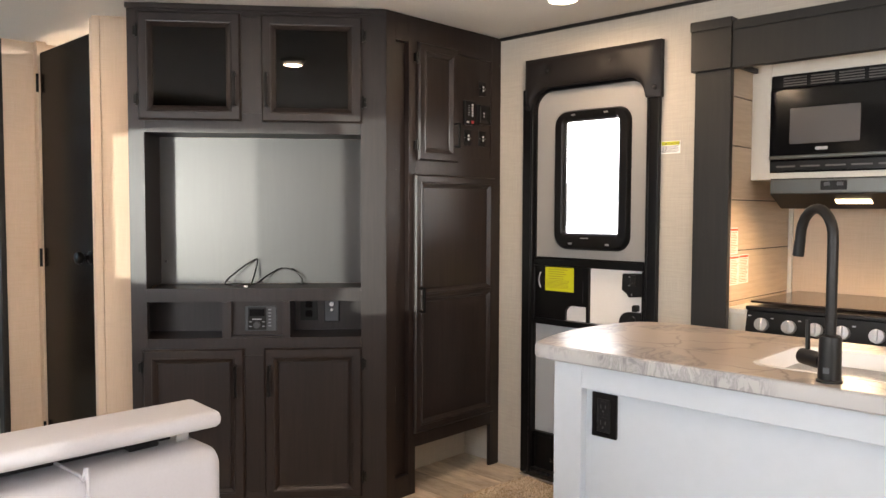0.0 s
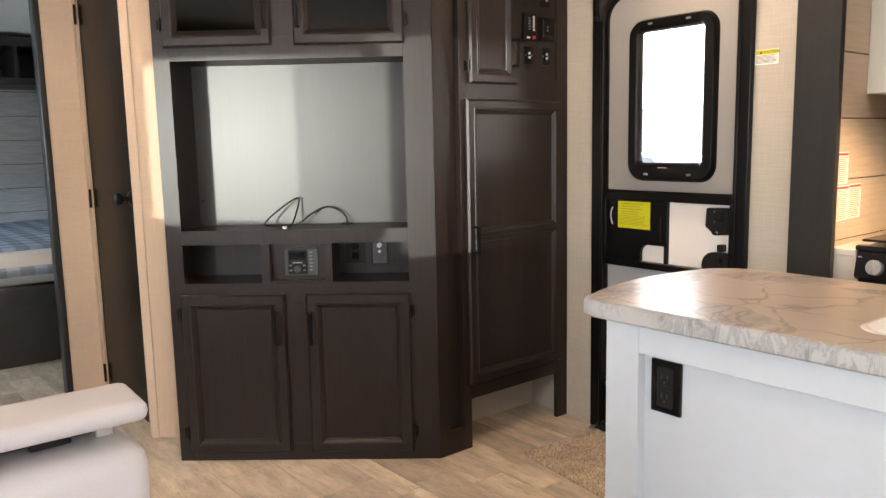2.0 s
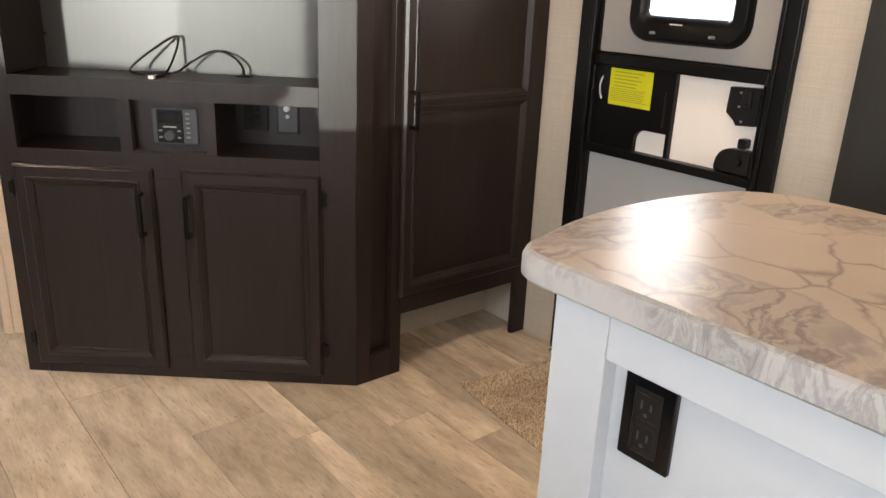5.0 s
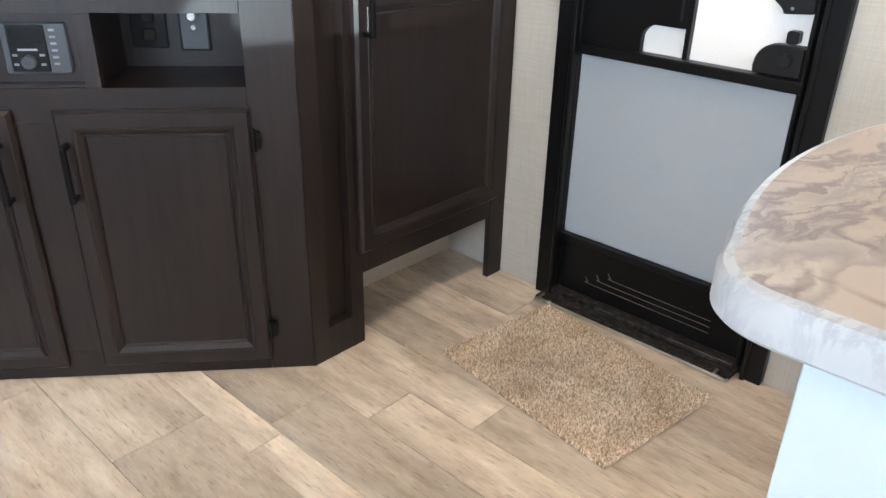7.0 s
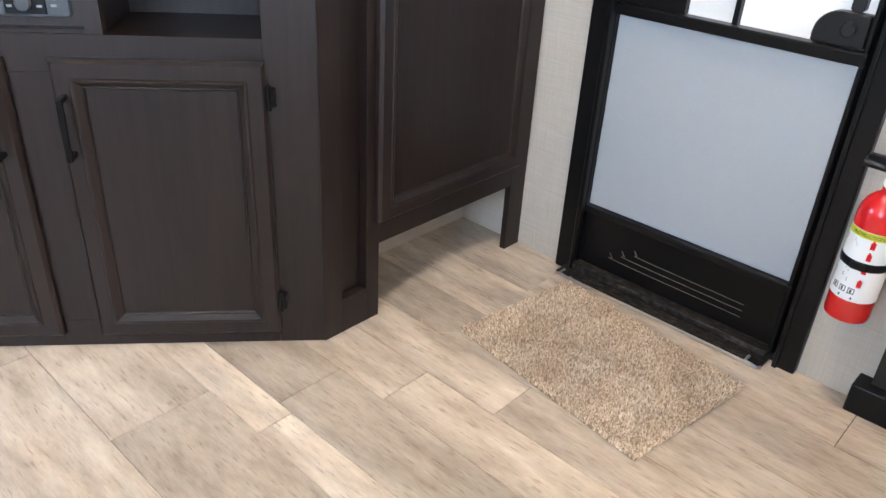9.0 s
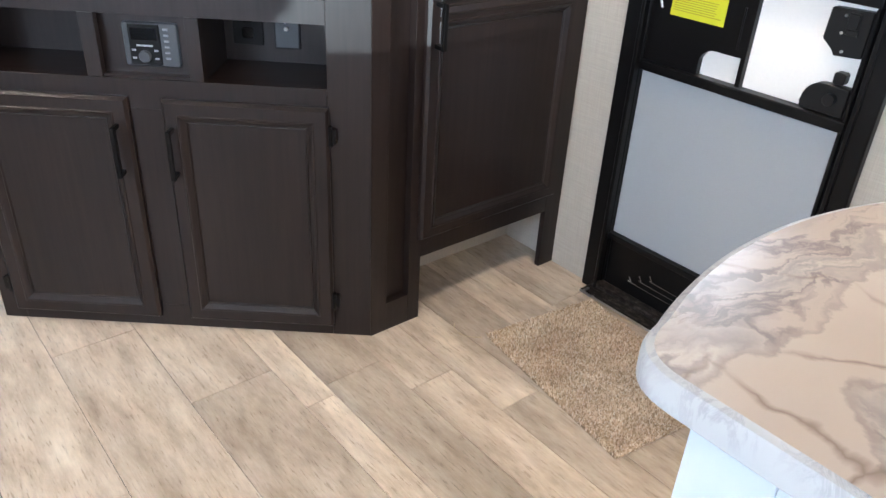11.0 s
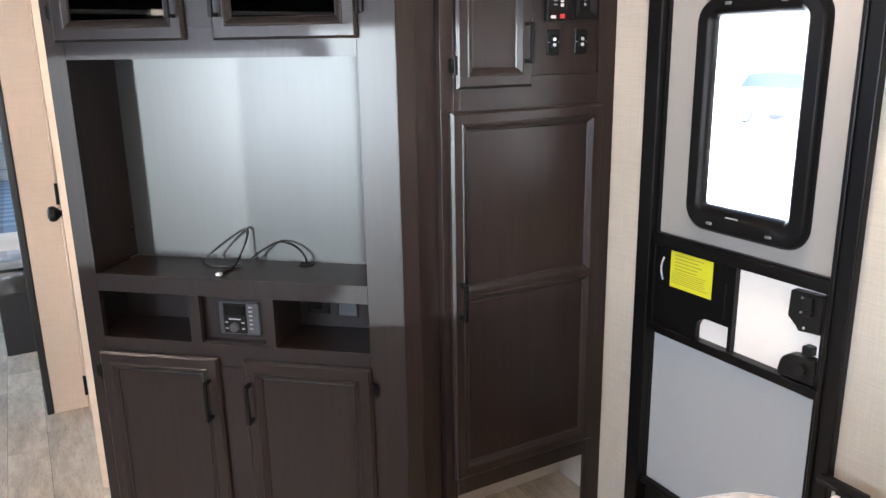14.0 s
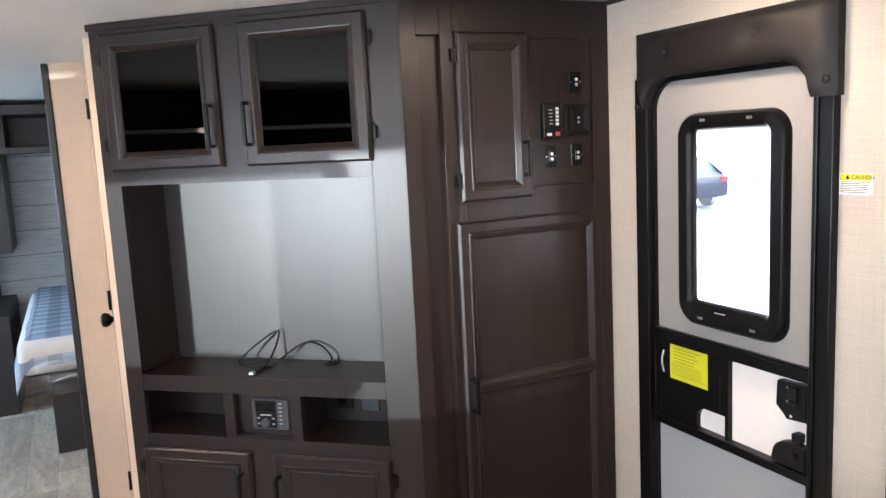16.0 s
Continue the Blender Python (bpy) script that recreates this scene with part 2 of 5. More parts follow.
tcm = mn.new("ShaderNodeTexCoord")


def mmath(op, a, b=0.0, c=0.0):
    x = mn.new("ShaderNodeMath")
    x.operation = op
    for sock, v in zip(x.inputs, (a, b, c)):
        if isinstance(v, (int, float)):
            sock.default_value = v
        else:
            ml.new(v, sock)
    return x.outputs[0]


def mnoise(vec, scale, detail, rough=0.55, dist=0.0, stretch=(1, 1, 1), turn=0.0, colour=False):
    k = mn.new("ShaderNodeMapping")
    k.inputs["Rotation"].default_value = (0, 0, turn)
    k.inputs["Scale"].default_value = stretch
    ml.new(vec, k.inputs[0])
    t = mn.new("ShaderNodeTexNoise")
    for key, v in (("Scale", scale), ("Detail", detail), ("Roughness", rough), ("Distortion", dist)):
        t.inputs[key].default_value = v
    ml.new(k.outputs[0], t.inputs["Vector"])
    return t.outputs["Color" if colour else 0]


def mwarp(vec, scale, amount, detail=4):
    x = mn.new("ShaderNodeVectorMath")
    x.operation = "MULTIPLY_ADD"
    ml.new(mnoise(vec, scale, detail, 0.6, colour=True), x.inputs[0])
    x.inputs[1].default_value = (amount, amount, 0)
    y = mn.new("ShaderNodeVectorMath")
    y.operation = "SUBTRACT"
    ml.new(vec, x.inputs[2])
    ml.new(x.outputs[0], y.inputs[0])
    y.inputs[1].default_value = (amount / 2, amount / 2, 0)
    return y.outputs[0]


def mblot(vec, cx, cy, rx, ry, turn=0.0):
    """1 inside an ellipse, falling to 0 at its rim."""
    k = mn.new("ShaderNodeMapping")
    k.vector_type = "TEXTURE"
    k.inputs["Location"].default_value = (cx, cy, 0)
    k.inputs["Rotation"].default_value = (0, 0, turn)
    k.inputs["Scale"].default_value = (rx, ry, 50)
    ml.new(vec, k.inputs[0])
    ln = mn.new("ShaderNodeVectorMath")
    ln.operation = "LENGTH"
    ml.new(k.outputs[0], ln.inputs[0])
    return mmath("SUBTRACT", 1.0, ln.outputs["Value"])


rough_v = mwarp(tcm.outputs["Object"], 9.0, 0.10, 6)
soft_v = mwarp(tcm.outputs["Object"], 4.0, 0.16, 3)
# drifts: one along the rounded end, two smaller ones, and chance ones further along the top
blots = mmath("MAXIMUM", mblot(rough_v, -1.245, 1.86, 0.085, 0.34, radians(5)), mblot(rough_v, -0.93, 1.70, 0.17, 0.075, radians(-20)))
blots = mmath("MAXIMUM", blots, mblot(rough_v, -1.04, 2.16, 0.15, 0.07, radians(20)))
blots = mmath("MAXIMUM", blots, mblot(rough_v, -0.50, 2.17, 0.40, 0.05, 0.1))
chance = mmath("MULTIPLY_ADD", mnoise(rough_v, 3.2, 3), 4.0, -2.35)
blots = mmath("MAXIMUM", blots, chance)
drift = ramp(MARBLE, blots, [(0.0, (0, 0, 0)), (0.16, (1, 1, 1))]).outputs[0]
rim = ramp(MARBLE, blots, [(-0.0, (0, 0, 0)), (0.05, (0.45, 0.45, 0.45)), (0.14, (0, 0, 0))]).outputs[0]
streak = mnoise(rough_v, 7.0, 5, 0.55, 0.7, (1.0, 0.45, 1), 0.25)
rs = ramp(MARBLE, streak, [(0.32, (0.30, 0.255, 0.225)), (0.42, (0.36, 0.30, 0.26)), (0.455, (0.175, 0.15, 0.15)), (0.48, (0.34, 0.29, 0.255)),
                           (0.53, (0.245, 0.215, 0.205)), (0.57, (0.40, 0.345, 0.30)), (0.595, (0.20, 0.17, 0.165)), (0.64, (0.31, 0.265, 0.24))])
body = ramp(MARBLE, mnoise(soft_v, 2.6, 4), [(0.3, (0.365, 0.305, 0.26)), (0.7, (0.43, 0.37, 0.325))]).outputs[0]
base = mix(MARBLE, body, rs.outputs[0], drift)
base = mix(MARBLE, base, (0.17, 0.145, 0.145), rim)
# veins: the borders of large crooked cells, fading in and out
vo = mn.new("ShaderNodeTexVoronoi")
vo.feature = "DISTANCE_TO_EDGE"
vo.inputs["Scale"].default_value = 6.0
ml.new(mwarp(soft_v, 14.0, 0.035, 4), vo.inputs["Vector"])
line = ramp(MARBLE, vo.outputs["Distance"], [(0.0, (1, 1, 1)), (0.010, (0.6, 0.6, 0.6)), (0.030, (0, 0, 0))]).outputs[0]
fade = ramp(MARBLE, mnoise(tcm.outputs["Object"], 6.0, 3), [(0.36, (0, 0, 0)), (0.52, (0.85, 0.85, 0.85))]).outputs[0]
paint(MARBLE, mix(MARBLE, base, (0.165, 0.125, 0.105), mix(MARBLE, line, fade, 1.0, "MULTIPLY")))

# moulded edge of that laminate: daylight put into its colour, with upright grey streaks
LIT_EDGE = mat("lit_laminate_edge", (0.5, 0.5, 0.5), 0.42, spec=0.18)
es = tex(LIT_EDGE, "ShaderNodeTexNoise", scale=(16, 16, 5), Scale=1.6, Detail=6.0, Roughness=0.65, Distortion=0.8)
eb = tex(LIT_EDGE, "ShaderNodeTexNoise", Scale=5.0, Detail=2.0)
e1 = ramp(LIT_EDGE, es.outputs[0], [(0.36, (0.20, 0.20, 0.21)), (0.43, (0.32, 0.32, 0.32)), (0.48, (0.24, 0.24, 0.25)), (0.54, (0.36, 0.36, 0.36))])
paint(LIT_EDGE, mix(LIT_EDGE, (0.37, 0.37, 0.37), e1.outputs[0], ramp(LIT_EDGE, eb.outputs[0], [(0.38, (0, 0, 0)), (0.52, (0.95, 0.95, 0.95))]).outputs[0]))

CARPET = mat("tufted_carpet", (0.42, 0.33, 0.23), 0.95, spec=0.1)
ci = CARPET.node_tree.nodes.new("ShaderNodeNewGeometry")
cr = ramp(CARPET, ci.outputs["Random Per Island"], [(0.0, (0.32, 0.225, 0.135)), (0.3, (0.62, 0.475, 0.325)), (0.75, (0.80, 0.66, 0.49)), (1.0, (0.95, 0.88, 0.76))])
cw = tex(CARPET, "ShaderNodeTexNoise", Scale=9.0, Detail=4.0)
cwr = ramp(CARPET, cw.outputs[0], [(0.34, (0.82, 0.79, 0.75)), (0.62, (1.05, 1.05, 1.05))])
paint(CARPET, mix(CARPET, cr.outputs[0], cwr.outputs[0], 1.0, "MULTIPLY"))

LEATHER = speckled("pale_grey_leatherette", (0.435, 0.425, 0.445), 0.45, 0.03, 220, 0.25)
VINYLCOVER = speckled("black_vinyl_pad", (0.010, 0.0085, 0.0085), 0.5, 0.2, 420, 0.6, 0.3)


def shiplap(name, a, b):
    m = mat(name, a, 0.55)
    g = tex(m, "ShaderNodeTexNoise", scale=(3, 3, 40), Scale=2.0, Detail=6.0, Roughness=0.6)
    r = ramp(m, g.outputs[0], [(0.3, a), (0.7, b)])
    paint(m, r.outputs[0])
    bump(m, g.outputs[0], 0.1, 0.0005)
    return m


SHIPLAP = shiplap("tan_shiplap", (0.50, 0.39, 0.28), (0.60, 0.48, 0.36))
GREYLAP = shiplap("grey_shiplap", (0.36, 0.40, 0.42), (0.56, 0.60, 0.62))

# plaid blanket in pale blue, grey and sand
PLAID = mat("plaid_blanket", (0.6, 0.6, 0.6), 0.85)
pw = tex(PLAID, "ShaderNodeTexWave", scale=(1, 1, 1), Scale=2.2, Distortion=0.0)
pw.wave_profile = "TRI"
ph = tex(PLAID, "ShaderNodeTexWave", scale=(1, 1, 1), Scale=2.2, Distortion=0.0)
ph.bands_direction, ph.wave_profile = "Y", "TRI"
r1 = ramp(PLAID, pw.outputs[0], [(0.45, (0.58, 0.68, 0.82)), (0.5, (0.34, 0.45, 0.64))])
r2 = ramp(PLAID, ph.outputs[0], [(0.45, (0.85, 0.83, 0.80)), (0.5, (0.62, 0.58, 0.54))])
paint(PLAID, mix(PLAID, r1.outputs[0], r2.outputs[0], 1.0, "MULTIPLY"))

CONCRETE = speckled("pale_concrete", (0.80, 0.79, 0.77), 0.9, 0.1, 3)
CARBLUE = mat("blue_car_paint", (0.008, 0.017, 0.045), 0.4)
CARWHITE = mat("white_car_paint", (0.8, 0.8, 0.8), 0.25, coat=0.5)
# tyres and car windows lightened: outdoor glare put into their colours
GLARED_RUBBER = mat("glared_tyre_rubber", (0.34, 0.36, 0.39), 0.8)
GLARED_CARGLASS = mat("glared_car_glass", (0.13, 0.17, 0.22), 0.15)
FACADE = speckled("pale_facade", (0.75, 0.74, 0.70), 0.8, 0.05, 2)


# ---- building tools ----
def box(bm, x0, y0, z0, x1, y1, z1, bevel=0.0, seg=1):
    v = [bm.verts.new(p) for p in ((x0, y0, z0), (x1, y0, z0), (x1, y1, z0), (x0, y1, z0), (x0, y0, z1), (x1, y0, z1), (x1, y1, z1), (x0, y1, z1))]
    faces = [bm.faces.new([v[i] for i in f]) for f in ((3, 2, 1, 0), (4, 5, 6, 7), (0, 1, 5, 4), (1, 2, 6, 5), (2, 3, 7, 6), (3, 0, 4, 7))]
    if bevel:
        edges = list({e for f in faces for e in f.edges})
        bmesh.ops.bevel(bm, geom=edges, offset=bevel, segments=seg, profile=0.5, affect="EDGES", clamp_overlap=True)
    return bm


def boxes(*specs, bevel=0.0, seg=1):
    bm = bmesh.new()
    for s in specs:
        box(bm, *s, bevel=bevel, seg=seg)
    return bm


def part(name, bm, material, parent=None, label="", smooth=False):
    me = bpy.data.meshes.new(name)
    bmesh.ops.recalc_face_normals(bm, faces=bm.faces)
    if smooth:
        for f in bm.faces:
            f.smooth = True
        for e in bm.edges:
            if len(e.link_faces) == 2 and e.calc_face_angle(0) > radians(38):
                e.smooth = False
    bm.to_mesh(me)
    bm.free()
    me.materials.append(material)
    ob = new(name, me)
    ob.parent = parent
    if label:
        ob["label"] = label
    return ob


def root(name, m, label, category, group="", kind=""):
    ob = new(name)
    ob.empty_display_size = 0.05
    ob.matrix_world = m
    return tagged(ob, label, category, group, kind)


def structure(name, bm, material, label):
    return tagged(part(name, bm, material), label, "building part", "", "structure")


def loft(bm, rings, cap_start=False, cap_end=False, closed=True):
    """Joins rings of 3D points, ring to ring."""
    vs = [[bm.verts.new(p) for p in r] for r in rings]
    k = len(vs[0])
    for a, b in zip(vs, vs[1:]):
        for i in range(k if closed else k - 1):
            j = (i + 1) % k
            bm.faces.new((a[i], a[j], b[j], b[i]))
    if cap_start:
        bm.faces.new(vs[0][::-1])
    if cap_end:
        bm.faces.new(vs[-1])
    return bm


def rrect(x0, z0, x1, z1, r, seg=6, rtop=None):
    """Outline of a rectangle with round corners, in x and z, from the lower left on, anticlockwise."""
    pts = []
    rt = r if rtop is None else rtop
    for cx, cz, a0, rr in ((x0, z0, 180, r), (x1, z0, 270, r), (x1, z1, 0, rt), (x0, z1, 90, rt)):
        sx, sz = (1 if cx == x0 else -1), (1 if cz == z0 else -1)
        for i in range(seg + 1):
            a = radians(a0 + 90 * i / seg)
            pts.append((cx + sx * rr + rr * math.cos(a), cz + sz * rr + rr * math.sin(a)))
    return pts


def plate(bm, x0, z0, x1, z1, y0, y1, r=0.004, seg=4, edge=0.0015):
    """A plate facing -y with round corners and a softened front edge; y0 is its front."""
    o = rrect(x0, z0, x1, z1, r, seg)
    i = rrect(x0 + edge, z0 + edge, x1 - edge, z1 - edge, max(r - edge, 0.0005), seg)
    loft(bm, [[(x, y1, z) for x, z in o], [(x, y0 + edge, z) for x, z in o], [(x, y0, z) for x, z in i]], True, True)
    return bm


def disc(bm, c, radius, y0, y1, seg=20, axis="y", edge=0.001, inner=0.0):
    def at(a, rr, d):
        u, v = rr * math.cos(a), rr * math.sin(a)
        return {"y": (c[0] + u, d, c[2] + v), "z": (c[0] + u, c[1] + v, d), "x": (d, c[1] + u, c[2] + v)}[axis]
    s = 1 if y1 > y0 else -1
    ang = [2 * math.pi * i / seg for i in range(seg)]
    prof = [(radius, y1), (radius, y0 + s * edge), (radius - edge, y0)]
    rings = [[at(a, rr, d) for a in ang] for rr, d in prof]
    loft(bm, rings, True, True)
    return bm


def lathe(bm, c, prof, seg=24):
    """Turned about a vertical axis at c = (x, y); prof: (radius, z)."""
    ang = [2 * math.pi * i / seg for i in range(seg)]
    loft(bm, [[(c[0] + r * math.cos(a), c[1] + r * math.sin(a), z) for a in ang] for r, z in prof], True, True)
    return bm


def tube(bm, pts, radius, seg=8, cap=True):
    pts = [Vector(p) for p in pts]
    rings, up = [], Vector((0.13, 0.2, 0.97))
    for i, p in enumerate(pts):
        d = (pts[min(i + 1, len(pts) - 1)] - pts[max(i - 1, 0)]).normalized()
        a = up.cross(d).normalized() if abs(up.dot(d)) < 0.98 else Vector((1, 0, 0)).cross(d).normalized()
        b = d.cross(a)
        up = b if abs(b.dot(d)) < 0.9 else up
        r = radius[i] if isinstance(radius, (list, tuple)) else radius
        rings.append([p + r * (math.cos(t) * a + math.sin(t) * b) for t in [2 * math.pi * k / seg for k in range(seg)]])
    loft(bm, rings, cap, cap)
    return bm


def spline(ctrl, n=10):
    """Points on a Catmull-Rom curve through ctrl."""
    c = [Vector(p) for p in ctrl]
    c = [2 * c[0] - c[1]] + c + [2 * c[-1] - c[-2]]
    out = []
    for i in range(1, len(c) - 2):
        p0, p1, p2, p3 = c[i - 1:i + 3]
        for k in range(n):
            t = k / n
            out.append(0.5 * ((2 * p1) + (p2 - p0) * t + (2 * p0 - 5 * p1 + 4 * p2 - p3) * t * t + (3 * p1 - p0 - 3 * p2 + p3) * t ** 3))
    out.append(c[-2])
    return out


def words(text, size, material, parent, m, name="lettering", align="LEFT"):
    cu = bpy.data.curves.new(name, "FONT")
    cu.body, cu.size, cu.extrude, cu.align_x = text, size, 0.0002, align
    tmp = bpy.data.objects.new(name, cu)
    scene.collection.objects.link(tmp)
    me = bpy.data.meshes.new_from_object(tmp.evaluated_get(bpy.context.evaluated_depsgraph_get()))
    bpy.data.objects.remove(tmp)
    me.materials.append(material)
    ob = new(name, me)
    ob.parent = parent
    ob.matrix_local = m
    return ob


def bars(x0, z0, x1, z1, rows, y, ragged=0.3, fill=0.45, seed=1):
    """Lines of small print: thin bars."""
    rnd = random.Random(seed)
    bm = bmesh.new()
    step = (z1 - z0) / rows
    for i in range(rows):
        z = z1 - (i + 0.5) * step
        e = x1 - rnd.random() * ragged * (x1 - x0)
        box(bm, x0, y - 0.0004, z - step * fill / 2, e, y, z + step * fill / 2)
    return bm


A = radians(49.3)
TV = pose(-2.375, 2.129, 0, 0, 0, 49.3)      # x along the face, y into the depth
PAN = pose(-2.372, 2.129, 0, 0, 0, 90)       # the same for the pantry and its narrow side
CZ = 2.065                                   # ceiling
NY = 2.868                                   # inner face of the entry wall
FACE_IN = Matrix.Rotation(radians(90), 4, "X")

# ---- the setting ----
structure("wall_north", boxes((-6.9, NY, -0.02, -2.214, NY + 0.06, CZ), (-2.214, NY, 1.80, -1.532, NY + 0.06, CZ), (-1.532, NY, -0.02, -1.255, NY + 0.06, CZ),
                              (-1.255, NY, 1.83, 0.8, NY + 0.06, CZ), (0.8, NY, -0.02, 1.56, NY + 0.06, CZ)), LINEN, "beige linen-textured wallpapered wall with the entry door")
structure("wall_east", boxes((1.5, -1.2, -0.02, 1.56, -0.25, CZ), (1.5, 1.0, -0.02, 1.56, NY, CZ), (1.5, -0.25, -0.02, 1.56, 1.0, 0.95), (1.5, -0.25, 1.65, 1.56, 1.0, CZ)),
          LINEN, "beige linen wall with an added, unseen window opening")
# unseen wall: openings sized from where the light patches should fall
SW = [(-6.2, -5.0, 0.95, 1.65), (-1.594, -0.692, 1.045, 1.545), (-0.688, -0.255, 0.972, 1.575), (-0.11, 0.56, 0.972, 1.545)]
bm = bmesh.new()
x = -6.9
for x0, x1, z0, z1 in SW:
    box(bm, x, -1.26, -0.02, x0, -1.2, CZ)
    box(bm, x0, -1.26, -0.02, x1, -1.2, z0)
    box(bm, x0, -1.26, z1, x1, -1.2, CZ)
    x = x1
box(bm, x, -1.26, -0.02, 1.56, -1.2, CZ)
structure("wall_south", bm, TRIMWOOD, "dark panelled wall with four window openings")
structure("wall_west", boxes((-6.96, -1.26, -0.02, -6.9, NY + 0.06, CZ)), PANEL_TAN, "plain bedroom end wall")
structure("ceiling", boxes((-6.96, -1.26, CZ, 1.56, NY + 0.06, CZ + 0.06)), CEIL, "off-white plain ceiling")
structure("partition_wall", boxes((-4.19, 1.215, 0.0, -4.13, NY, CZ)), PANEL_TAN, "tan partition between bedroom and bath")
structure("bath_wall", boxes((-4.13, 1.362, 0.0, -4.075, 1.40, CZ), (-3.425, 1.362, 0.0, -3.375, 1.40, CZ)), PANEL_TAN, "tan wall stubs beside the bathroom door")
o = part("angled_wall", boxes((-1.245, 0.246, 0.0, 0.05, 0.285, CZ), bevel=0.002), PANEL_TAN)
o.matrix_world = TV
tagged(o, "tan wall strip behind the media cabinet", "building part", "", "structure")
o = part("trim", boxes((-1.247, 0.238, 0.0, -1.214, 0.2455, CZ), bevel=0.002), PANEL_TAN)
o.matrix_world = TV
tagged(o, "tan corner batten beside the bathroom door", "trim", "", "structure")
structure("trim", boxes((-4.195, 1.185, 0.0, -4.122, 1.2145, CZ - 0.002), bevel=0.006, seg=2), TRIMWOOD, "dark glossy edge trim of the bedroom doorway")
structure("trim", boxes((-2.372, NY - 0.012, CZ - 0.016, 0.8, NY - 0.0005, CZ - 0.001), bevel=0.002), TRIMWOOD, "thin dark trim along the ceiling")
structure("closet_wall", boxes((-2.63, 2.24, 0, -2.594, NY, 0.24) ), LINEN, "plain wall under the pantry")
# slide-out of the kitchen
structure("slide_wall", boxes((-1.255, 3.553, -0.02, 0.8, 3.60, 1.87), (0.76, NY + 0.06, -0.02, 0.80, 3.553, 1.87)), PANEL_TAN, "tan back wall of the kitchen slide-out")
structure("slide_ceiling", boxes((-1.30, NY + 0.06, 1.83, 0.80, 3.60, 1.87)), CEIL, "plain top of the kitchen slide-out")
sub = structure("floor", boxes((-6.96, -1.26, -0.10, 1.56, NY + 0.06, -0.0045), (-1.255, NY + 0.06, -0.10, 0.8, 3.60, -0.0045)), TRIMWOOD, "pale grey-brown wood-look vinyl plank floor")
side = structure("slide_side_wall", boxes((-1.30, NY + 0.06, -0.02, -1.262, 3.60, 1.83)), TRIMWOOD, "tan shiplap side wall of the kitchen slide-out")
# unseen skin, added as a bright surface for the pantry to mirror
structure("slide_outer_skin", boxes((-1.315, NY + 0.062, 0.0, -1.3005, 3.62, 1.87)), SCREENWHITE, "unseen white outer skin of the slide-out, added for reflections")
zs = [0.0, 0.30, 0.49, 0.69, 0.885, 1.085, 1.285, 1.495, 1.685, 1.83]
for a, b in zip(zs, zs[1:]):
    part("board", boxes((-1.2615, NY + 0.003, a + 0.002, -1.2545, 3.552, b - 0.002), bevel=0.0015), SHIPLAP, side)

structure("trim", boxes((-1.2540, 3.534, 0.870, -1.236, 3.5525, 1.365), bevel=0.003, seg=2), CABWHITE, "cream corner moulding behind the stove")

# windows of the unseen walls: a plain black frame and a pane
def plain_window(name, x0, x1, z0, z1, m):
    w = root(name, m, "black-framed tinted window", "window", "", "structure")
    bm = bmesh.new()
    o, i = rrect(x0, z0, x1, z1, 0.03, 4), rrect(x0 + 0.03, z0 + 0.03, x1 - 0.03, z1 - 0.03, 0.02, 4)
    loft(bm, [[(p, -0.005, q) for p, q in o], [(p, 0.02, q) for p, q in o], [(p, 0.02, q) for p, q in i], [(p, -0.005, q) for p, q in i]])
    part("window_frame", bm, BLACK, w)
    pane = part("pane", boxes((x0 + 0.028, -0.03, z0 + 0.028, x1 - 0.028, -0.026, z1 - 0.028)), GLASS, w)
    pane.visible_shadow = False


for k, (x0, x1, z0, z1) in enumerate(SW):
    if k < 2:
        plain_window("window_%d" % (k + 2), x0 - 0.02, x1 + 0.02, z0 - 0.02, z1 + 0.02, pose(0, -1.2, 0))

# unseen second pane, added to dim part of the light patch
tinted = root("window_slider", pose(0, -1.2, 0), "unseen grey-tinted pane added to dim the light patch", "window", "", "structure")
part("pane", boxes((-1.020, -0.022, 1.03, -0.68, -0.018, 1.56)), TINTED, tinted)

# unseen sheet, added to block the level light at this opening
blocker_m = mat("blocker_cloth", (0.75, 0.74, 0.72), 0.9)
rs_o = root("light_blocker", pose(0, 0, 0), "unseen white sheet added to block light at a south window", "blind")
part("cloth", boxes((-0.13, -1.199, 0.95, 0.58, -1.196, 1.56)), blocker_m, rs_o)
part("tube", tube(bmesh.new(), [(-0.14, -1.18, 1.575), (0.59, -1.18, 1.575)], 0.018, 12), WHITEPLASTIC, rs_o)
sv = root("overhead_cabinet", pose(0, 0, 0), "dark overhead cabinet with a white light strip above the sofa", "cabinet")
part("body", boxes((-2.75, -1.199, 1.60, 1.2, -0.90, 1.93), bevel=0.002), BLACK, sv)
part("light_strip", boxes((-2.6, -0.899, 1.775, 0.9, -0.89, 1.80), bevel=0.002), WHITEPLASTIC, sv)
part("lamp_lens", boxes((-2.02, -0.889, 1.770, -1.90, -0.875, 1.802), bevel=0.003), LENS, sv, "small lit lamp")

# ---- entry door ----
door = root("door_1", pose(0, 0, 0), "closed grey entry door with black frame and small window", "door", "", "structure")
L, R = -2.219, -1.527          # outer jamb edges
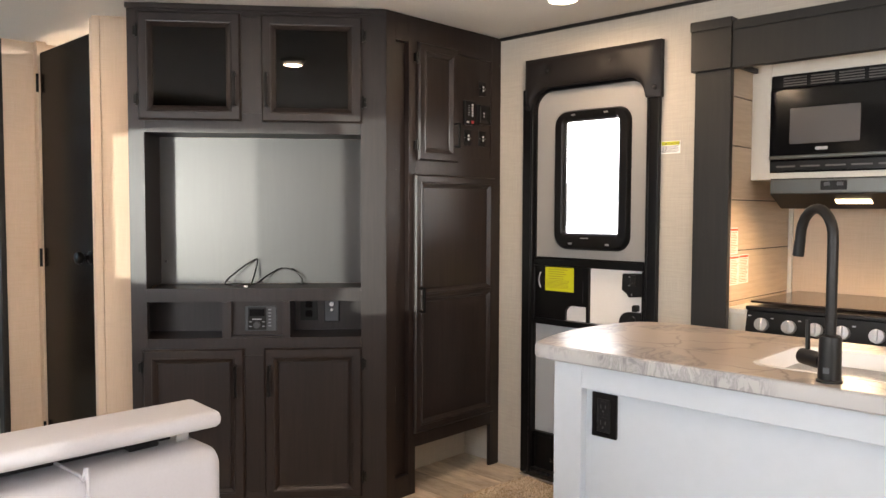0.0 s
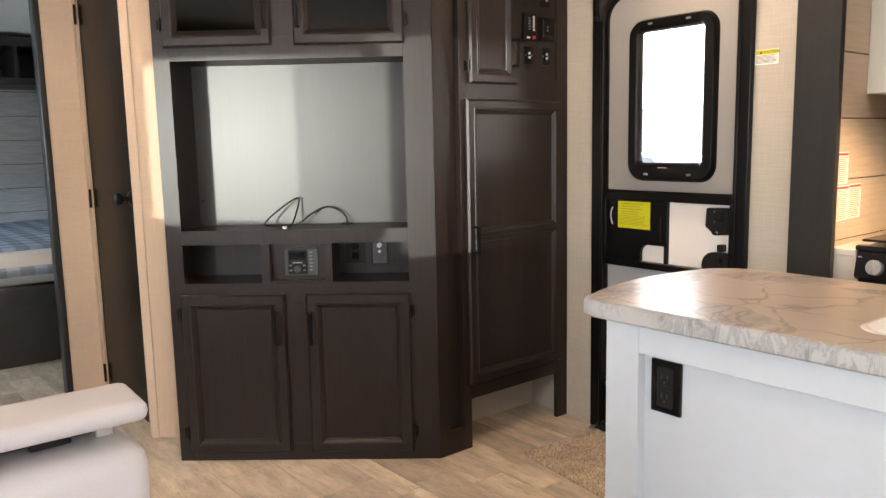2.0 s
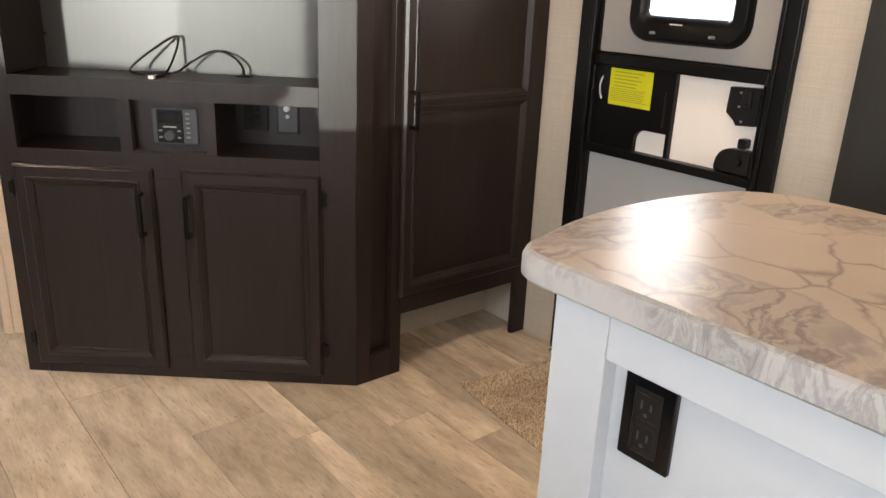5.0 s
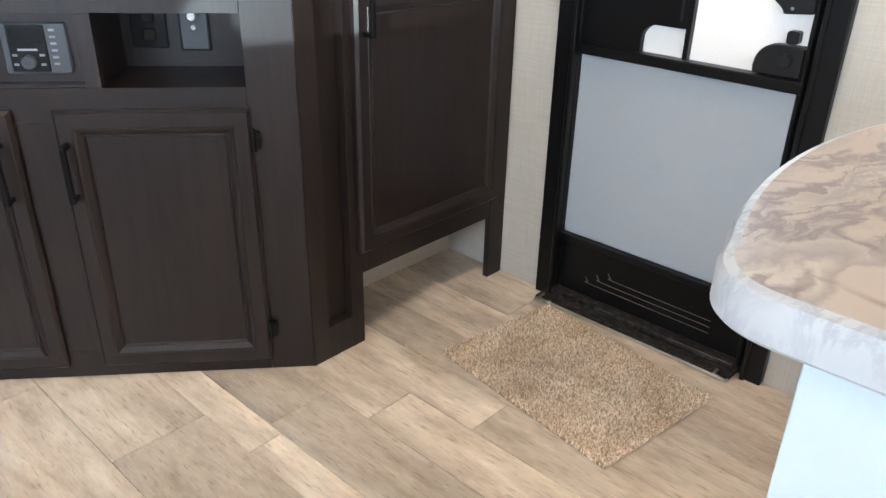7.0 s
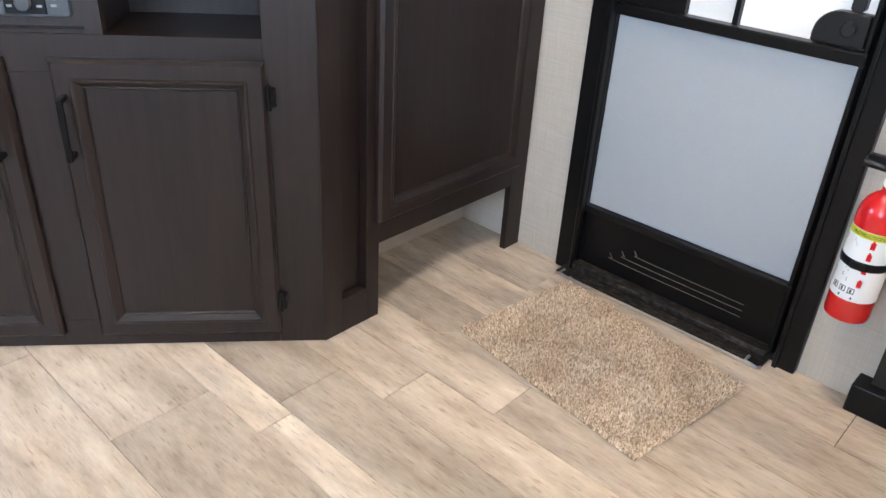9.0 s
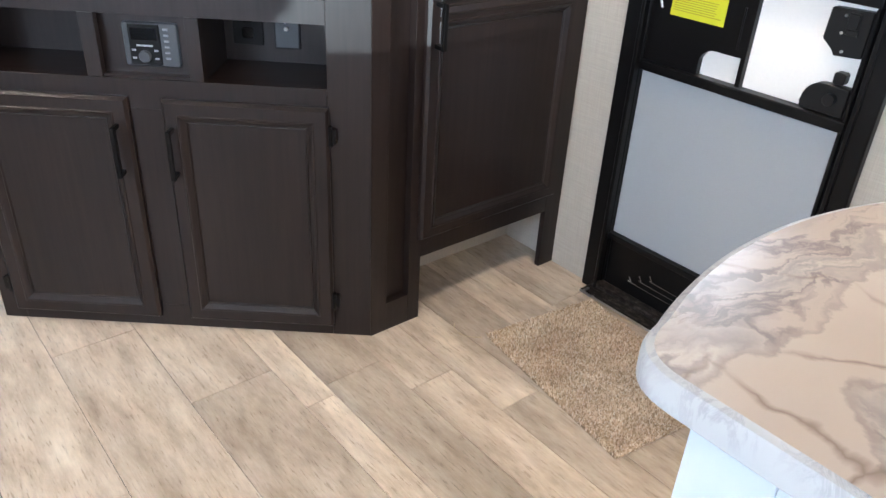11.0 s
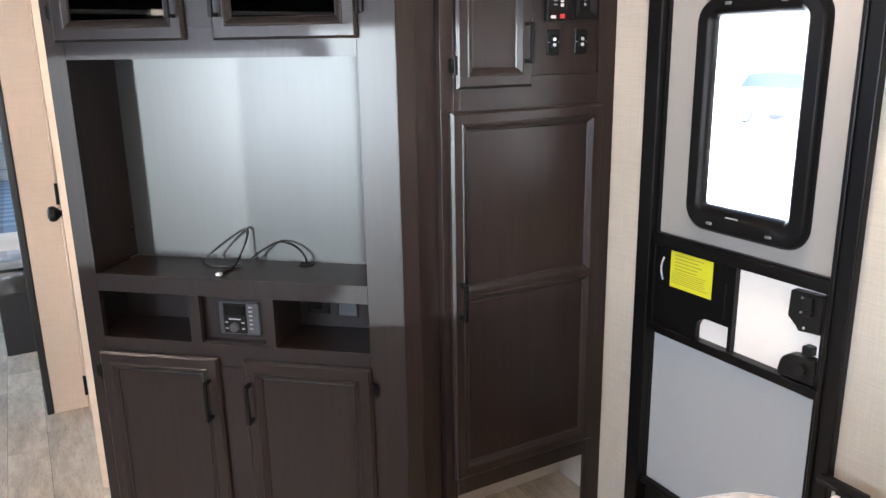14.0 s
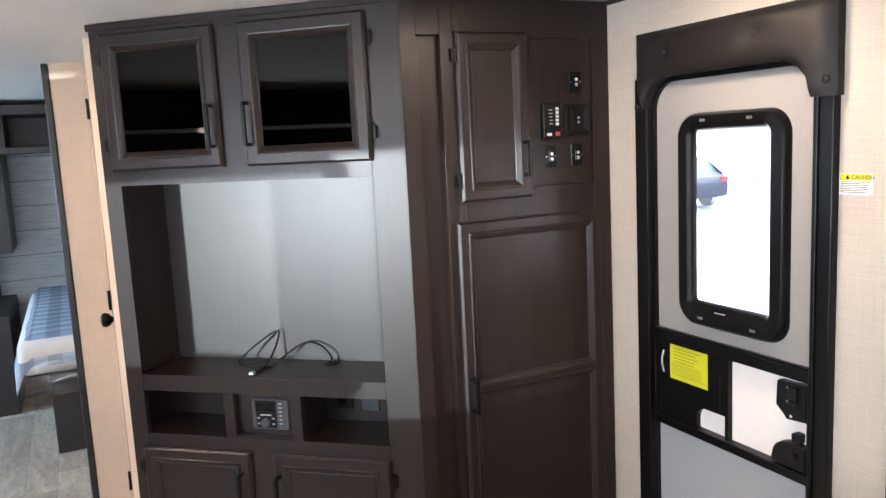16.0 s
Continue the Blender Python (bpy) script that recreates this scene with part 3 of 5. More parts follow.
for a, b in ((L, -2.163), (-1.572, R)):
    part("jamb", boxes((a, 2.845, 0.0, b, NY + 0.05, 1.80), bevel=0.004, seg=2), BLACK, door, "black aluminium jamb")
    s = 1 if a < -2 else -1
    inner = b if s > 0 else a
    part("seal", boxes((inner - 0.006, 2.838, 0.0, inner + 0.006, 2.8445, 1.74), bevel=0.002), BLACK, door)
leaf = part("door_leaf", boxes((-2.166, 2.905, 0.0, -1.570, 2.93, 1.07), (-2.166, 2.905, 1.690, -1.570, 2.93, 1.80), (-2.166, 2.905, 1.07, -2.085, 2.93, 1.690), (-1.665, 2.905, 1.07, -1.570, 2.93, 1.690)), BLACK, door)
# upper skin with a hole for the window
bm = bmesh.new()
o = rrect(-2.159, 1.026, -1.588, 1.786, 0.004, 8, rtop=0.085)
i = rrect(-2.030, 1.095, -1.690, 1.67, 0.05, 8)
loft(bm, [[(p, 2.903, q) for p, q in o], [(p, 2.880, q) for p, q in o], [(p, 2.878, q) for p, q in i], [(p, 2.903, q) for p, q in i]])
part("upper_panel", bm, DOORGREY, door, "pale grey upper door skin")
bm = bmesh.new()
o = rrect(-2.166, 1.02, -1.580, 1.797, 0.004, 8, rtop=0.09)
i = rrect(-2.156, 1.028, -1.590, 1.783, 0.004, 8, rtop=0.082)
loft(bm, [[(p, 2.90, q) for p, q in o], [(p, 2.868, q) for p, q in o], [(p, 2.866, q) for p, q in i], [(p, 2.8785, q) for p, q in i]])
part("bulb_seal", bm, BLACK, door, smooth=True)
# window
wf = bmesh.new()
steps = [(0.0, 0.0, 0.066, 2.878), (0.002, 0.004, 0.066, 2.862), (0.010, 0.012, 0.06, 2.853), (0.042, 0.046, 0.034, 2.853), (0.050, 0.060, 0.02, 2.860), (0.055, 0.069, 0.012, 2.870), (0.057, 0.071, 0.010, 2.881)]
loft(wf, [[(p, y, q) for p, q in rrect(-2.050 + dx, 1.066 + dz * 1.05, -1.666 - dx * 1.05, 1.686 - dz * 0.72, r, 8)] for dx, dz, r, y in steps])
wframe = part("window_frame", wf, BLACK, door, "thick rounded black window frame", smooth=True)
for sx, sz in ((-1.955, 1.094), (-1.765, 1.094), (-1.945, 1.664), (-1.78, 1.664)):
    part("clip", plate(bmesh.new(), sx - 0.010, sz - 0.004, sx + 0.010, sz + 0.004, 2.851, 2.8535, 0.003), CHROME, wframe)
part("maker_mark", boxes((-1.90, 2.8518, 1.1185, -1.86, 2.8525, 1.1215)), LIGHTGREY, wframe)
pane = part("pane", boxes((-1.998, 2.8815, 1.132, -1.722, 2.8845, 1.644)), GLASS, door)
pane.visible_shadow = False
# middle section: bars, sliding screen panel, latch
part("rail", boxes((-2.163, 2.862, 0.988, -1.592, 2.9045, 1.023), bevel=0.004, seg=2), BLACK, door)
part("rail", boxes((-2.163, 2.862, 0.715, -1.592, 2.9045, 0.742), bevel=0.004, seg=2), BLACK, door)
part("rail", boxes((-2.163, 2.862, 0.188, -1.592, 2.9045, 0.206), bevel=0.003, seg=2), BLACK, door)
part("stile", boxes((-1.6045, 2.866, 0.0, -1.5925, 2.9045, 0.9875), bevel=0.003), BLACK, door)
part("stile", boxes((-2.1715, 2.866, 0.0, -2.1605, 2.9045, 0.9875), bevel=0.003), BLACK, door)
part("outer_skin", boxes((-2.160, 2.892, 0.7425, -1.605, 2.9048, 0.9875)), SCREENWHITE, door, "white outer door seen behind the screen slot")
slider = bmesh.new()
# sliding panel with a hand hole: its outline runs round the rounded notch at the lower corner
out = [(-2.160, 0.743), (-1.992, 0.743)]
for k in range(9):
    a = radians(180 - 90 * k / 8)
    out.append((-1.952 + 0.040 * math.cos(a), 0.776 + 0.036 * math.sin(a)))
out += [(-1.880, 0.812), (-1.880, 0.743), (-1.868, 0.743), (-1.868, 0.987), (-2.160, 0.987)]
loft(slider, [[(p, 2.891, q) for p, q in out], [(p, 2.874, q) for p, q in out]], True, True)
sl = part("screen_slider", slider, BLACK, door, "black sliding screen-door panel")
for xa, z0, z1, w in ((-2.128, 0.885, 0.955, 0.003), (-1.895, 0.83, 0.93, 0.0025)):
    tubebm = bmesh.new()
    pts = [(xa - 0.010 * math.sin(math.pi * k / 10) * (1 if xa < -2 else 0), 2.8725, z0 + (z1 - z0) * k / 10) for k in range(11)]
    part("grip", tube(tubebm, pts, w, 6), LIGHTGREY if xa < -2 else BLACK, sl)
lab = part("label_sheet", boxes((-2.101, 2.8726, 0.873, -1.945, 2.8735, 0.982)), YELLOW, sl, "bright yellow instruction sheet")
part("print", bars(-2.085, 0.925, -1.962, 0.977, 5, 2.8725, 0.5, 0.35, 3), YELLOWINK, lab)
part("print", bars(-2.094, 0.885, -1.955, 0.925, 7, 2.8725, 0.15, 0.4, 5), YELLOWINK, lab)
# latch and deadbolt
bm = bmesh.new()
loft(bm, [[(p, y, q) for p, q in [(-1.605, 0.978), (-1.697, 0.974), (-1.700, 0.905), (-1.672, 0.890), (-1.668, 0.874), (-1.605, 0.880)]] for y in (2.895, 2.868)], True, True)
bmesh.ops.bevel(bm, geom=bm.edges[:], offset=0.003, segments=1, affect="EDGES")
latch = part("latch", bm, MATTEBLACK, door, "black metal door latch")
part("lever", boxes((-1.652, 2.856, 0.925, -1.628, 2.868, 0.970), (-1.646, 2.850, 0.925, -1.622, 2.858, 0.938), bevel=0.002), MATTEBLACK, latch)
for q in ((-1.662, 0.962), (-1.662, 0.925), (-1.65, 0.887)):
    part("screw", disc(bmesh.new(), (q[0], 0, q[1]), 0.0035, 2.865, 2.868, 10), CHROME, latch)
bm = bmesh.new()
o = [(-1.605, 0.746)] + [(-1.664 + 0.046 * math.cos(radians(a)), 0.766 + 0.046 * math.sin(radians(a))) for a in range(90, 190, 12)] + [(-1.71, 0.746)]
o.insert(1, (-1.605, 0.812))
loft(bm, [[(p, y, q) for p, q in o] for y in (2.895, 2.866)], True, True)
bmesh.ops.bevel(bm, geom=bm.edges[:], offset=0.003, segments=1, affect="EDGES")
bolt = part("deadbolt", bm, MATTEBLACK, door, "black deadbolt housing")
part("thumb_turn", disc(bmesh.new(), (-1.640, 0, 0.782), 0.014, 2.852, 2.866, 18), MATTEBLACK, bolt)
part("catch", plate(bmesh.new(), -1.651, 0.815, -1.625, 0.842, 2.870, 2.892, 0.006), MATTEBLACK, bolt)
# lower skin, kick plate with pressed lines, threshold
part("lower_panel", boxes((-2.160, 2.882, 0.2065, -1.605, 2.9045, 0.7145), bevel=0.002), DOORBLUE, door, "pale blue-grey lower door skin")
kick = part("kick_plate", boxes((-2.160, 2.880, 0.012, -1.605, 2.9045, 0.1875), bevel=0.003), BLACK, door, "black pressed kick plate")
for k in range(3):
    z = 0.070 + 0.018 * k
    pts = [(-2.07 + 0.035 * k, 2.8795, z + 0.018), (-2.06 + 0.035 * k, 2.8795, z + 0.006), (-2.04 + 0.035 * k, 2.8795, z), (-1.69, 2.8795, z - 0.003)]
    part("pressed_line", tube(bmesh.new(), spline(pts, 6), 0.0011, 6), KICKLINE, kick)
sill = part("threshold", boxes((-2.185, 2.800, 0.004, -1.590, 2.878, 0.014), (-2.18, 2.842, 0.0145, -1.60, 2.879, 0.03), bevel=0.003, seg=2), SCUFFED, door, "scuffed black metal threshold step")
part("edge_strip", boxes((-2.185, 2.7965, 0.0045, -1.590, 2.7995, 0.0125), bevel=0.001), CHROME, sill, "thin bright front edge")
for xx in (-2.165, -1.625):
    part("step_hook", tube(bmesh.new(), [(xx, 2.815, 0.018), (xx, 2.79, 0.018), (xx + 0.03, 2.788, 0.014), (xx + 0.035, 2.80, 0.012)], 0.004, 6), CHROME, sill)
# padded cover over the door top: an arched pad with tufted buttons
bm = bmesh.new()
x0, x1, zt, zb = -2.203, -1.519, 1.932, 1.702
cols = 26
def arch_z(xq):
    if xq <= -2.166 or xq >= -1.581:
        return zb
    r = 0.10
    if xq < -2.066:
        return 1.697 + math.sqrt(max(0, r * r - (xq + 2.066) ** 2))
    if xq > -1.681:
        return 1.697 + math.sqrt(max(0, r * r - (xq + 1.681) ** 2))
    return 1.797
xs = sorted(set([x0, -2.1661, -2.166, -2.160, -2.150, -2.13, -2.10, -2.066, -1.681, -1.645, -1.615, -1.597, -1.587, -1.581, -1.5809, x1] + [x0 + (x1 - x0) * k / cols for k in range(cols + 1)]))
BUTTONS = [(-2.075, 1.868), (-1.745, 1.872), (-1.540, 1.74), (-2.192, 1.715)]
def pad_y(xq, zq):
    edge = min(xq - x0, x1 - xq, zt - zq, 0.03) / 0.03
    low = min(max(zq - arch_z(xq), 0), 0.03) / 0.03
    y = 2.842 - 0.022 * math.sqrt(max(edge, 0)) * (0.45 + 0.55 * math.sqrt(low))
    for bx, bz in BUTTONS:
        d = math.hypot(xq - bx, zq - bz)
        y += 0.011 * math.exp(-(d / 0.022) ** 2) + 0.003 * math.exp(-((xq - bx) / 0.012) ** 2) * math.exp(-((zq - bz) / 0.05) ** 2)
    return y
nz = 12
grid = []
for xq in xs:
    z0 = arch_z(xq)
    grid.append([bm.verts.new((xq, pad_y(xq, z0 + (zt - z0) * k / nz), z0 + (zt - z0) * k / nz)) for k in range(nz + 1)])
for a, b in zip(grid, grid[1:]):
    for k in range(nz):
        bm.faces.new((a[k], b[k], b[k + 1], a[k + 1]))
res = bmesh.ops.extrude_edge_only(bm, edges=[e for e in bm.edges if len(e.link_faces) == 1])
for v in [g for g in res["geom"] if isinstance(g, bmesh.types.BMVert)]:
    v.co.y = 2.8675
pad = root("door_pad", pose(0, 0, 0), "black padded vinyl cover with buttons over the entry door", "door cover")
part("padding", bm, VINYLCOVER, pad, smooth=True)
for bx, bz in BUTTONS:
    bmb = bmesh.new()
    bmesh.ops.create_uvsphere(bmb, u_segments=14, v_segments=8, radius=0.0105, matrix=Matrix.Translation((bx, 2.838 - 0.006, bz)) @ Matrix.Diagonal((1, 0.55, 1, 1)))
    part("button", bmb, VINYLCOVER, pad, smooth=True)

# caution sticker
st = root("caution_sticker", pose(-1.526, NY - 0.0008, 1.472), "white caution sticker with a yellow heading", "sticker")
part("paper", boxes((0, 0, 0, 0.083, 0.0005, 0.050)), PAPER, st)
part("heading_band", boxes((0.002, -0.0006, 0.0335, 0.081, -0.0001, 0.0485)), YELLOW, st)
words("CAUTION", 0.0125, INK, st, Matrix.Translation((0.031, -0.0009, 0.0365)) @ FACE_IN)
bm = bmesh.new()
tri = [bm.verts.new(p) for p in ((0.016, -0.0009, 0.0365), (0.027, -0.0009, 0.0365), (0.0215, -0.0009, 0.046))]
bmesh.ops.extrude_face_region(bm, geom=[bm.faces.new(tri)])
part("warning_triangle", bm, INK, st)
part("print", bars(0.004, 0.004, 0.079, 0.032, 7, -0.0002, 0.15, 0.4, 8), INK, st)


# ---- dark cabinets ----
def cab_door(parent, x0, z0, x1, z1, face=0.0, handle=None, hinge=None, glass=False, cross=None, fw=0.045, y=0.0):
    """An overlay door with a moulded frame; local x and z on the face, front towards -y."""
    t = face
    d = root("cabinet_door", pose(0, 0, 0), "", "")
    d.parent = parent
    for key in ("label", "category"):
        if key in d:
            del d[key]
    bm = bmesh.new()
    prof = [(0.0, -0.001), (0.0, -0.012), (0.007, -0.020), (fw - 0.010, -0.020), (fw - 0.008, -0.0225), (fw - 0.003, -0.0215), (fw + 0.008, -0.0125), (fw + 0.010, -0.0135), (fw + 0.014, -0.0085)]
    def ring(xa, za, xb, zb, i, yy):
        return [(xa + i, t + yy, za + i), (xb - i, t + yy, za + i), (xb - i, t + yy, zb - i), (xa + i, t + yy, zb - i)]
    loft(bm, [ring(x0, z0, x1, z1, i, yy) for i, yy in prof[:3]] + ([ring(x0, z0, x1, z1, i, yy) for i, yy in prof[3:]] if cross is None else []), True, False)
    if cross is not None:
        # front of the frame with two openings
        fx0, fx1 = x0 + 0.007, x1 - 0.007
        fz0, fz1 = z0 + 0.007, z1 - 0.007
        k = fw - 0.010
        yy = t - 0.020
        a0, a1 = x0 + k, x1 - k
        zz = [fz0, z0 + k, cross - 0.006, cross + 0.006, z1 - k, fz1]
        for za, zb, xa, xb in ((zz[0], zz[1], fx0, fx1), (zz[2], zz[3], a0, a1), (zz[4], zz[5], fx0, fx1), (zz[1], zz[4], fx0, a0), (zz[1], zz[4], a1, fx1)):
            bm.faces.new([bm.verts.new(p) for p in ((xa, yy, za), (xb, yy, za), (xb, yy, zb), (xa, yy, zb))])
        for za, zb in ((zz[1] - k, zz[2] + k), (zz[3] - k, zz[4] + k)):
            loft(bm, [ring(x0, za, x1, zb, i, q) for i, q in prof[3:]])
    part("door_frame", bm, WOOD, d)
    i = fw + 0.0135
    if glass:
        part("pane", boxes((x0 + i, t - 0.009, z0 + i, x1 - i, t - 0.006, z1 - i)), SMOKE, d, "smoked glass pane")
    elif cross is None:
        part("door_panel", boxes((x0 + i, t - 0.009, z0 + i, x1 - i, t - 0.001, z1 - i)), WOOD, d)
    else:
        for za, zb in ((z0 + i, cross - 0.028), (cross + 0.028, z1 - i)):
            part("door_panel", boxes((x0 + i, t - 0.009, za - 0.002, x1 - i, t - 0.001, zb + 0.002)), WOOD, d)
    if handle:
        hx, hz0, hz1 = handle
        bm = bmesh.new()
        box(bm, hx - 0.0062, t - 0.056, hz0, hx + 0.0062, t - 0.046, hz1, 0.0025, 2)
        for hz in (hz0 + 0.006, hz1 - 0.006):
            box(bm, hx - 0.0055, t - 0.0465, hz - 0.0055, hx + 0.0055, t - 0.0195, hz + 0.0055, 0.0015)
        part("handle", bm, HANDLE, d, "dark bar handle")
    if hinge:
        hx, hzs = hinge
        for hz in hzs:
            bm = bmesh.new()
            tube(bm, [(hx, t - 0.012, hz - 0.025), (hx, t - 0.012, hz + 0.025)], 0.006, 8)
            box(bm, hx - 0.001, t - 0.014, hz - 0.018, hx + 0.014 * (1 if hx > (x0 + x1) / 2 else -1), t - 0.0005, hz + 0.018)
            part("hinge", bm, HANDLE, d)
    return d


tv = root("media_cabinet", TV, "dark-stained wooden media cabinet with an empty television niche", "cabinet")
W0, W1 = -1.03, 0.0
ZT = 2.062
# face frame: stiles, rails and mullions
part("stile", boxes((W0, 0, 0, -0.968, 0.02, ZT), bevel=0.0004), WOOD, tv)
part("stile", boxes((-0.104, 0, 0, W1, 0.02, ZT), bevel=0.0004), WOOD, tv)
part("rail", boxes((-0.9675, 0.0002, 2.018, -0.1045, 0.02, ZT), bevel=0.0004), WOOD, tv)
part("rail", boxes((-0.9675, 0.0002, 1.550, -0.1045, 0.02, 1.630), bevel=0.0004), WOOD, tv)
part("rail", boxes((-0.9675, 0.0002, 0.863, -0.1045, 0.02, 0.918), bevel=0.0004), WOOD, tv)
part("rail", boxes((-0.9675, 0.0002, 0.640, -0.1045, 0.02, 0.713), bevel=0.0004), WOOD, tv)
part("rail", boxes((-0.9675, 0.0002, 0.0, -0.1045, 0.02, 0.07), bevel=0.0004), WOOD, tv)
part("mullion", boxes((-0.582, 0.0002, 0.0705, -0.50, 0.02, 0.6395), bevel=0.0004), WOOD, tv)
part("mullion", boxes((-0.585, 0.0002, 1.6305, -0.50, 0.02, 2.0175), bevel=0.0004), WOOD, tv)
part("mullion", boxes((-0.670, 0.0002, 0.7135, -0.634, 0.02, 0.8625), bevel=0.0004), WOOD, tv)
part("mullion", boxes((-0.427, 0.0002, 0.7135, -0.395, 0.02, 0.8625), bevel=0.0004), WOOD, tv)
part("crown", boxes((W0 - 0.006, -0.008, ZT - 0.022, W1, 0.0, ZT), bevel=0.002), WOOD, tv)
# carcass
part("side_panel", boxes((W0, 0.0205, 0, W0 + 0.016, 0.244, ZT)), WOOD, tv)
part("side_panel", boxes((-0.094, 0.0205, 0.0, -0.078, 0.244, ZT)), WOOD, tv)
part("niche_side", boxes((-0.984, 0.0205, 0.92, -0.968, 0.222, 1.56)), WOOD, tv)
part("shelf", boxes((-0.9675, 0.0205, 0.900, -0.0945, 0.222, 0.916)), WOOD, tv)
part("shelf", boxes((-0.9675, 0.0205, 1.552, -0.0945, 0.222, 1.568)), WOOD, tv)
part("shelf", boxes((-1.0135, 0.0205, 0.696, -0.0945, 0.243, 0.712)), WOOD, tv)
part("shelf", boxes((-1.0135, 0.0205, ZT - 0.02, -0.0945, 0.243, ZT)), WOOD, tv)
part("niche_back", boxes((-1.0, 0.2225, 0.9165, -0.09, 0.230, 1.5515)), LIT_BACKWOOD, tv, "satin dark wooden back panel of the niche")
part("cubby_back", boxes((-1.0135, 0.2, 0.7125, -0.0945, 0.206, 0.8995)), WOOD, tv)
part("upper_back", boxes((-1.0135, 0.236, 1.5685, -0.0945, 0.243, 2.041)), WOOD, tv)
part("cubby_side", boxes((-0.671, 0.0205, 0.7125, -0.661, 0.1995, 0.8995)), WOOD, tv)
part("cubby_side", boxes((-0.405, 0.0205, 0.7125, -0.395, 0.1995, 0.8995)), WOOD, tv)
part("radio_board", boxes((-0.6605, 0.032, 0.7125, -0.4055, 0.039, 0.8995)), WOOD, tv)
part("radio_ledge", boxes((-0.6335, 0.006, 0.7135, -0.4275, 0.0315, 0.7200)), WOOD, tv)
cab_door(tv, -0.984, 0.036, -0.582, 0.670, 0, (-0.612, 0.474, 0.606), (-0.987, (0.12, 0.6)))
cab_door(tv, -0.500, 0.036, -0.100, 0.670, 0, (-0.479, 0.476, 0.604), (-0.097, (0.12, 0.6)))
cab_door(tv, -0.986, 1.598, -0.584, 2.027, 0, (-0.606, 1.655, 1.79), (-0.989, (1.68, 1.95)), True)
cab_door(tv, -0.502, 1.596, -0.098, 2.025, 0, (-0.482, 1.655, 1.79), (-0.095, (1.68, 1.95)), True)
part("hinge_pin", disc(bmesh.new(), (-0.93, 0, 1.02), 0.005, 0.150, 0.16, 10), HANDLE, tv)

radio = root("car_stereo", TV @ Matrix.Translation((0, 0.020, 0)), "flush grey stereo panel with dark display and knob", "stereo")
part("housing", plate(bmesh.new(), -0.583, 0.737, -0.453, 0.841, 0.004, 0.0118, 0.008, 5, 0.003), GREYPLASTIC, radio)
part("display_block", plate(bmesh.new(), -0.570, 0.742, -0.495, 0.836, 0.002, 0.0055, 0.003), BLACK, radio)
part("display", boxes((-0.563, 0.0012, 0.800, -0.502, 0.0019, 0.828)), BLACKGLOSS, radio)
part("knob", disc(bmesh.new(), (-0.533, 0, 0.763), 0.0135, -0.010, 0.0019, 22), GREYPLASTIC, radio)
part("maker_mark", boxes((-0.552, 0.0013, 0.785, -0.514, 0.0019, 0.789)), LIGHTGREY, radio)
for q in ((-0.560, 0.776), (-0.507, 0.776), (-0.560, 0.757), (-0.507, 0.757)):
    part("key", plate(bmesh.new(), q[0] - 0.005, q[1] - 0.0025, q[0] + 0.005, q[1] + 0.0025, 0.0005, 0.0019, 0.001), KEYGREY, radio)
for k in range(6):
    z = 0.826 - 0.0135 * k
    part("key", plate(bmesh.new(), -0.487, z - 0.0025, -0.475, z + 0.0025, 0.002, 0.0041, 0.001), KEYGREY, radio)

sock = root("antenna_socket", TV, "black wall plate with a chrome antenna socket", "socket")
part("plate", plate(bmesh.new(), -0.268, 0.748, -0.200, 0.858, 0.196, 0.1995, 0.004), BLACK, sock)
part("face_plate", plate(bmesh.new(), -0.264, 0.752, -0.204, 0.854, 0.193, 0.1958, 0.003), GREYPLASTIC, sock)
part("connector", disc(bmesh.new(), (-0.234, 0, 0.828), 0.0095, 0.172, 0.1929, 14), CHROME, sock)
part("connector", disc(bmesh.new(), (-0.234, 0, 0.802), 0.006, 0.183, 0.1929, 12), CHROME, sock)
sock2 = root("wall_socket", TV, "black double power socket inside the cubby", "socket")
part("plate", plate(bmesh.new(), -0.372, 0.755, -0.295, 0.858, 0.193, 0.1995, 0.004), BLACK, sock2)
for z in (0.785, 0.826):
    part("outlet", plate(bmesh.new(), -0.348, z - 0.014, -0.319, z + 0.014, 0.1905, 0.1929, 0.006), BLACKGLOSS, sock2)

cable = root("cable", TV, "loose black cable coming out of a grommet", "cable")
zc = 0.919
c1 = [(-0.362, 0.190, 0.914), (-0.365, 0.188, 0.945), (-0.40, 0.195, 0.975), (-0.455, 0.20, 0.984), (-0.51, 0.18, 0.955), (-0.55, 0.15, 0.925), (-0.60, 0.13, zc), (-0.655, 0.13, zc), (-0.683, 0.140, 0.926),
      (-0.66, 0.155, 0.955), (-0.61, 0.18, 0.995), (-0.572, 0.198, 1.02), (-0.556, 0.20, 1.021), (-0.558, 0.19, 0.99), (-0.568, 0.15, 0.94), (-0.572, 0.11, zc), (-0.578, 0.075, zc)]
part("cord", tube(bmesh.new(), spline(c1, 9), 0.0034, 8), BLACK, cable, smooth=True)
part("plug", boxes((-0.590, 0.048, 0.9165, -0.570, 0.078, 0.926), bevel=0.002), BLACK, cable)
part("plug_tip", boxes((-0.588, 0.032, 0.917, -0.572, 0.0475, 0.9255), bevel=0.001), WHITEPLASTIC, cable)
part("grommet", lathe(bmesh.new(), (-0.362, 0.190), [(0.026, 0.9162), (0.026, 0.9185), (0.022, 0.920), (0.017, 0.920), (0.016, 0.9165)], 20), BLACK, cable)

